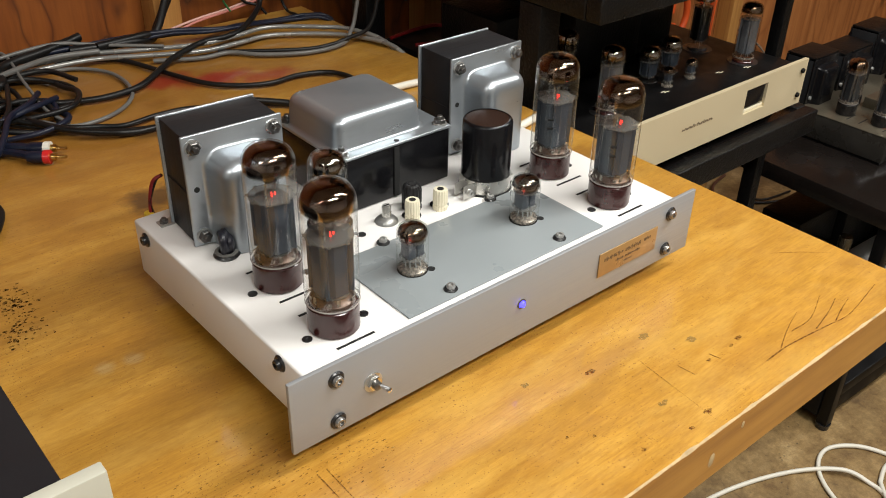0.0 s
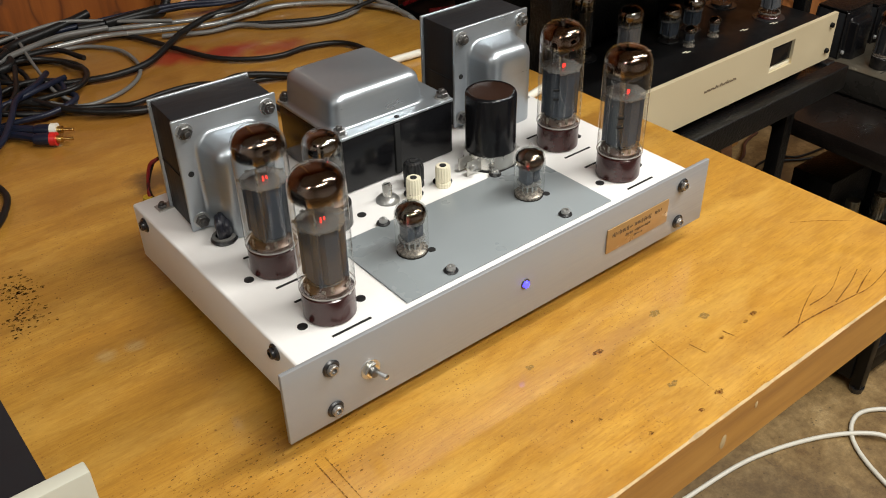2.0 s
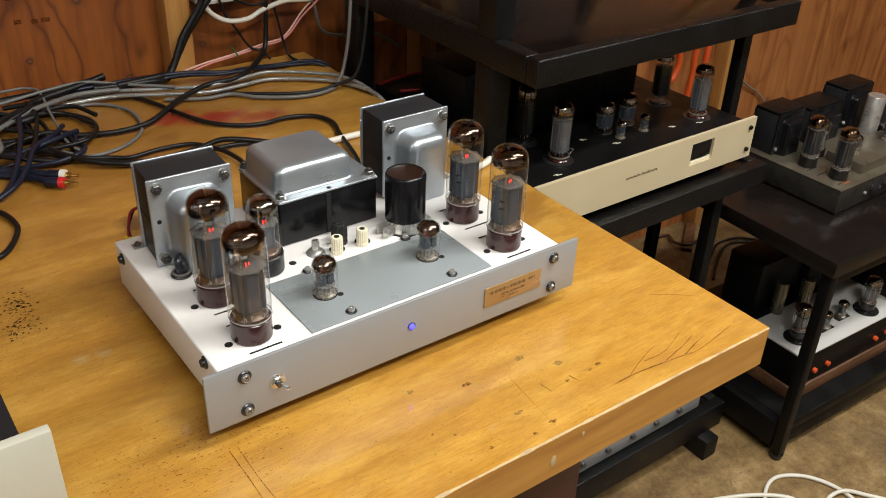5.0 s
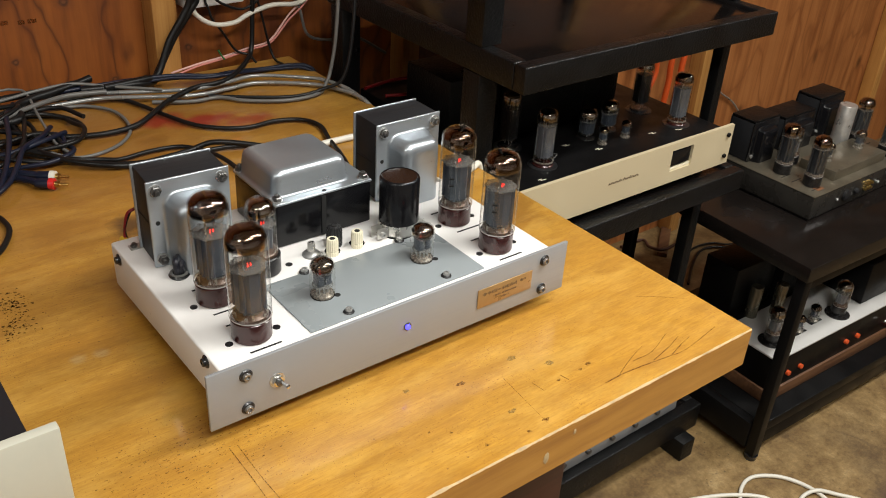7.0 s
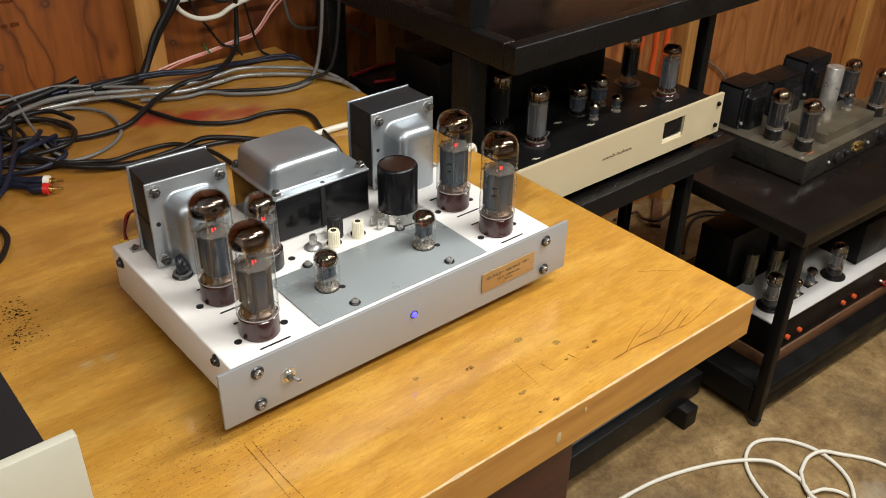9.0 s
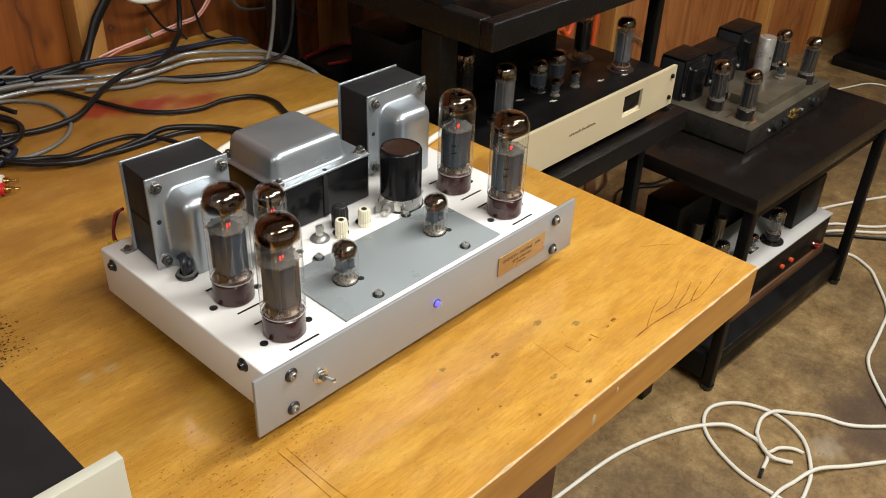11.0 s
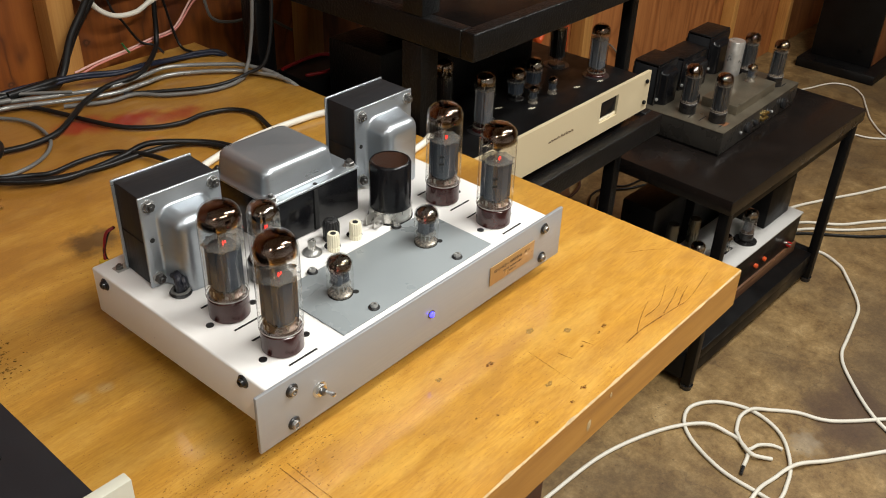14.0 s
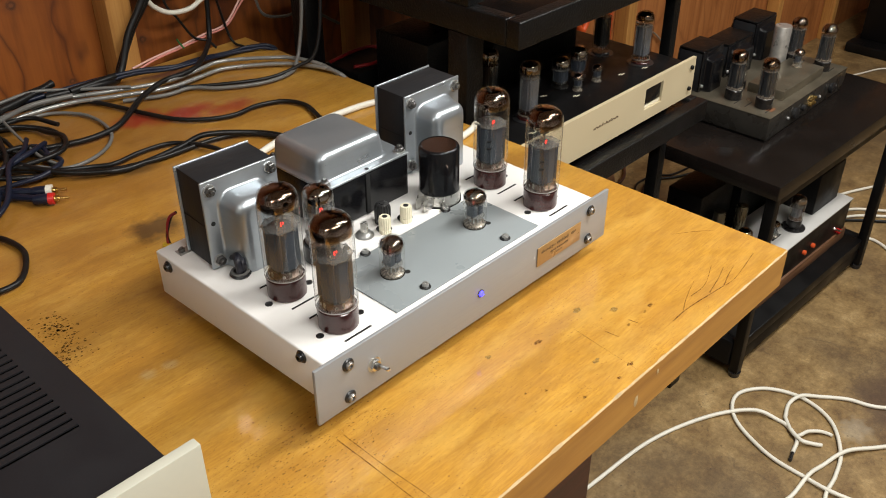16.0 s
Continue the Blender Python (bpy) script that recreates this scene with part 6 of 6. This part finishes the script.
strip = thing("power_strip", pose(0.352, 0.80, B + 0.098), "white power strip with a lit red switch on the wall", "power strip")
part("housing", boxed((-0.05, -0.012, 0.0), (0.05, 0.028, 0.3), 0.005), WHITE_PAINT, strip)
part("switch_bezel", boxed((0.0, -0.0145, 0.022), (0.03, -0.0122, 0.04), 0.0015), BLACK_PLASTIC, strip)
part("switch", boxed((0.011, -0.0175, 0.025), (0.0275, -0.0147, 0.037), 0.0012), RED_LED, strip, "lit red rocker switch")
for z in (0.075, 0.13, 0.185):
    part("socket", boxed((-0.022, -0.0135, z), (0.018, -0.0122, z + 0.03), 0.001), BLACK_PLASTIC, strip)
part("adaptor", boxed((-0.046, -0.032, 0.03), (-0.012, -0.0122, 0.11), 0.003), WHITE_PAINT, strip)

boxx = thing("black_device", pose(0.60, 0.56, 0.582), "black metal device box at the back of the rack", "device")
part("case", boxed((-0.06, 0.03, 0.0), (0.09, 0.11, 0.088), 0.004), BLACK_STEEL, boxx)
cable("red_wire", [(0.54, 0.654, 0.674), (0.599, 0.663, 0.674), (0.634, 0.655, 0.674), (0.626, 0.62, 0.674), (0.589, 0.60, 0.674), (0.55, 0.61, 0.674)], 0.0028, RED_CORD, "red wire coiled on a black box", "wire")
for pts in ([(1.389, 0.78, 0.52), (1.395, 0.78, 0.56), (1.42, 0.78, 0.575), (1.438, 0.78, 0.544), (1.445, 0.78, 0.50), (1.426, 0.78, 0.467), (1.40, 0.78, 0.49)], [(1.49, 0.78, 0.35), (1.502, 0.78, 0.463), (1.5, 0.78, 0.506), (1.505, 0.78, 0.58)], [(1.535, 0.78, 0.35), (1.542, 0.78, 0.47), (1.544, 0.78, 0.513), (1.555, 0.78, 0.58)]):
    cable("orange_cable", pts, 0.0075, ORANGE_CORD, "orange extension cord hanging on the wall", "cable", "orange cords on the wall")
cable("wall_wire", [(1.68, 0.80, 0.42), (1.74, 0.815, 0.40), (1.80, 0.82, 0.366), (1.86, 0.822, 0.33), (1.91, 0.822, 0.28), (1.95, 0.822, 0.2)], 0.0026, CLEAR_CORD, "thin pale wire hanging on the wall", "wire")

# ---- cords on the floor ----
F = 0.0042
for n, pts in enumerate((
    [(0.50, 0.16, F), (0.645, 0.147, F), (0.801, 0.13, F), (0.928, 0.086, F), (0.998, 0.029, F + 0.007), (1.0135, -0.017, F), (1.008, -0.042, F), (0.989, -0.066, F), (0.952, -0.075, F)],
    [(1.30, -0.26, F), (1.187, -0.154, F), (1.16, -0.09, F), (1.13, -0.047, F), (1.10, -0.022, F + 0.007), (1.072, -0.012, F), (1.035, -0.022, F), (1.026, -0.027, F), (0.999, -0.050, F + 0.004), (0.986, -0.075, F + 0.006), (0.997, -0.094, F + 0.002), (1.006, -0.106, F)],
    [(0.95, -0.33, F), (0.909, -0.185, F + 0.004), (0.911, -0.112, F), (0.917, -0.046, F), (0.948, 0.026, F), (0.987, 0.064, F), (1.035, 0.072, F), (1.083, 0.037, F), (1.103, -0.025, F), (1.079, -0.091, F), (1.013, -0.138, F), (0.95, -0.155, F), (0.889, -0.163, F), (0.82, -0.2, F)],
    [(0.80, -0.10, F), (0.849, -0.118, F), (0.914, -0.121, F + 0.007), (0.96, -0.128, F), (1.015, -0.147, F + 0.008), (1.084, -0.193, F), (1.22, -0.29, F)],
    [(1.61, 0.20, 0.12), (1.66, 0.17, 0.05), (1.72, 0.14, F), (1.774, 0.109, F), (1.75, 0.05, F), (1.709, 0.015, F), (1.611, -0.048, F), (1.53, -0.066, F), (1.466, -0.076, F), (1.40, -0.088, F), (1.34, -0.125, F), (1.252, -0.207, F), (1.2, -0.3, F)],
    [(1.62, 0.30, 0.13), (1.75, 0.30, 0.04), (1.86, 0.285, F), (1.972, 0.243, F), (2.08, 0.19, F), (2.21, 0.124, F), (2.6, -0.05, F)],
    [(1.62, 0.28, 0.10), (1.72, 0.26, 0.03), (1.80, 0.24, F), (1.888, 0.2, F), (1.95, 0.12, F), (2.03, 0.06, F), (2.2, -0.08, F)],
    [(1.62, 0.26, 0.10), (1.7, 0.25, 0.03), (1.78, 0.225, F), (1.86, 0.18, F), (1.93, 0.10, F), (2.0, 0.04, F), (2.2, -0.12, F)],
    [(2.6, 0.6, F), (2.72, 0.6, F), (2.827, 0.56, F), (2.93, 0.52, F), (2.954, 0.46, F), (2.9, 0.40, F), (2.8, 0.35, F), (2.687, 0.289, F), (2.6, 0.2, F), (2.62, 0.05, F)],
    [(2.3, 0.42, F), (2.45, 0.36, F), (2.541, 0.314, F), (2.57, 0.24, F), (2.7, 0.1, F)],
)):
    made = cable("floor_cable", pts, 0.0038 if n < 8 else 0.003, WHITE_CORD, "white cord lying in loose loops on the concrete", "cable", "cables on the floor", sub=10)
    if n == 0:
        part("split_strand", sweep(bmesh.new(), [(0.494, -0.222, 0.002), (0.5, -0.228, 0.006), (0.517, -0.234, 0.006), (0.535, -0.249, 0.003), (0.543, -0.262, 0.0), (0.543, -0.270, 0.0)], 0.0033, 8), WHITE_CORD, made, "split white strand")
        part("bare_end", sweep(bmesh.new(), [(0.4525, -0.2348, 0.0), (0.443, -0.237, 0), (0.431, -0.240, 0)], 0.0032, 8), BLACK_PLASTIC, made, "frayed dark end")
cable("black_floor_cable", [(1.62, 0.24, F), (1.75, 0.21, F), (1.821, 0.188, F), (1.90, 0.09, F), (1.949, 0.033, F), (2.1, -0.1, F)], 0.004, BLACK_CORD, "black cord lying on the concrete", "cable")
for pts in ([(1.08, 0.56, 0.006), (1.15, 0.62, 0.006), (1.2, 0.55, 0.02), (1.12, 0.50, 0.03), (1.06, 0.56, 0.03), (1.14, 0.64, 0.02)], [(1.012, 0.638, 0.3), (1.05, 0.67, 0.22), (1.12, 0.66, 0.18), (1.2, 0.66, 0.24), (1.28, 0.7, 0.3)]):
    cable("black_floor_cable", pts, 0.005, BLACK_CORD, "black cord heaped behind the table", "cable")
solo("wood_offcut", boxed((0, -0.0135, 0.0), (0.15, 0.0135, 0.012), 0.001), CABINET_WOOD, pose(1.522, 0.711, 0, 0, 0, 36), "short dark wooden offcut lying on the concrete", "wood offcut")
BROWN_CORD = surface("brown_rubber_cord", (0.07, 0.026, 0.015), 0.5, vary=0.2)
cable("floor_cable", [(1.46, 0.80, 0.006), (1.535, 0.792, 0.008), (1.518, 0.753, 0.012), (1.526, 0.722, 0.016), (1.56, 0.716, 0.016), (1.617, 0.73, 0.014), (1.69, 0.775, 0.006), (1.76, 0.79, 0.006)], 0.0042, BROWN_CORD, "brown cord lying behind the rack", "cable", "cables behind the rack")
for r, pts in ((0.0035, [(1.80, 0.60, 0.005), (1.724, 0.632, 0.005), (1.677, 0.662, 0.006), (1.633, 0.669, 0.006), (1.581, 0.649, 0.005), (1.533, 0.622, 0.005), (1.47, 0.58, 0.005)]),
               (0.003, [(1.82, 0.63, 0.006), (1.73, 0.645, 0.006), (1.69, 0.68, 0.005), (1.62, 0.688, 0.005), (1.56, 0.66, 0.005), (1.5, 0.63, 0.005)])):
    cable("floor_cable", pts, r, BLACK_CORD, "black cord lying behind the rack", "cable", "cables behind the rack")
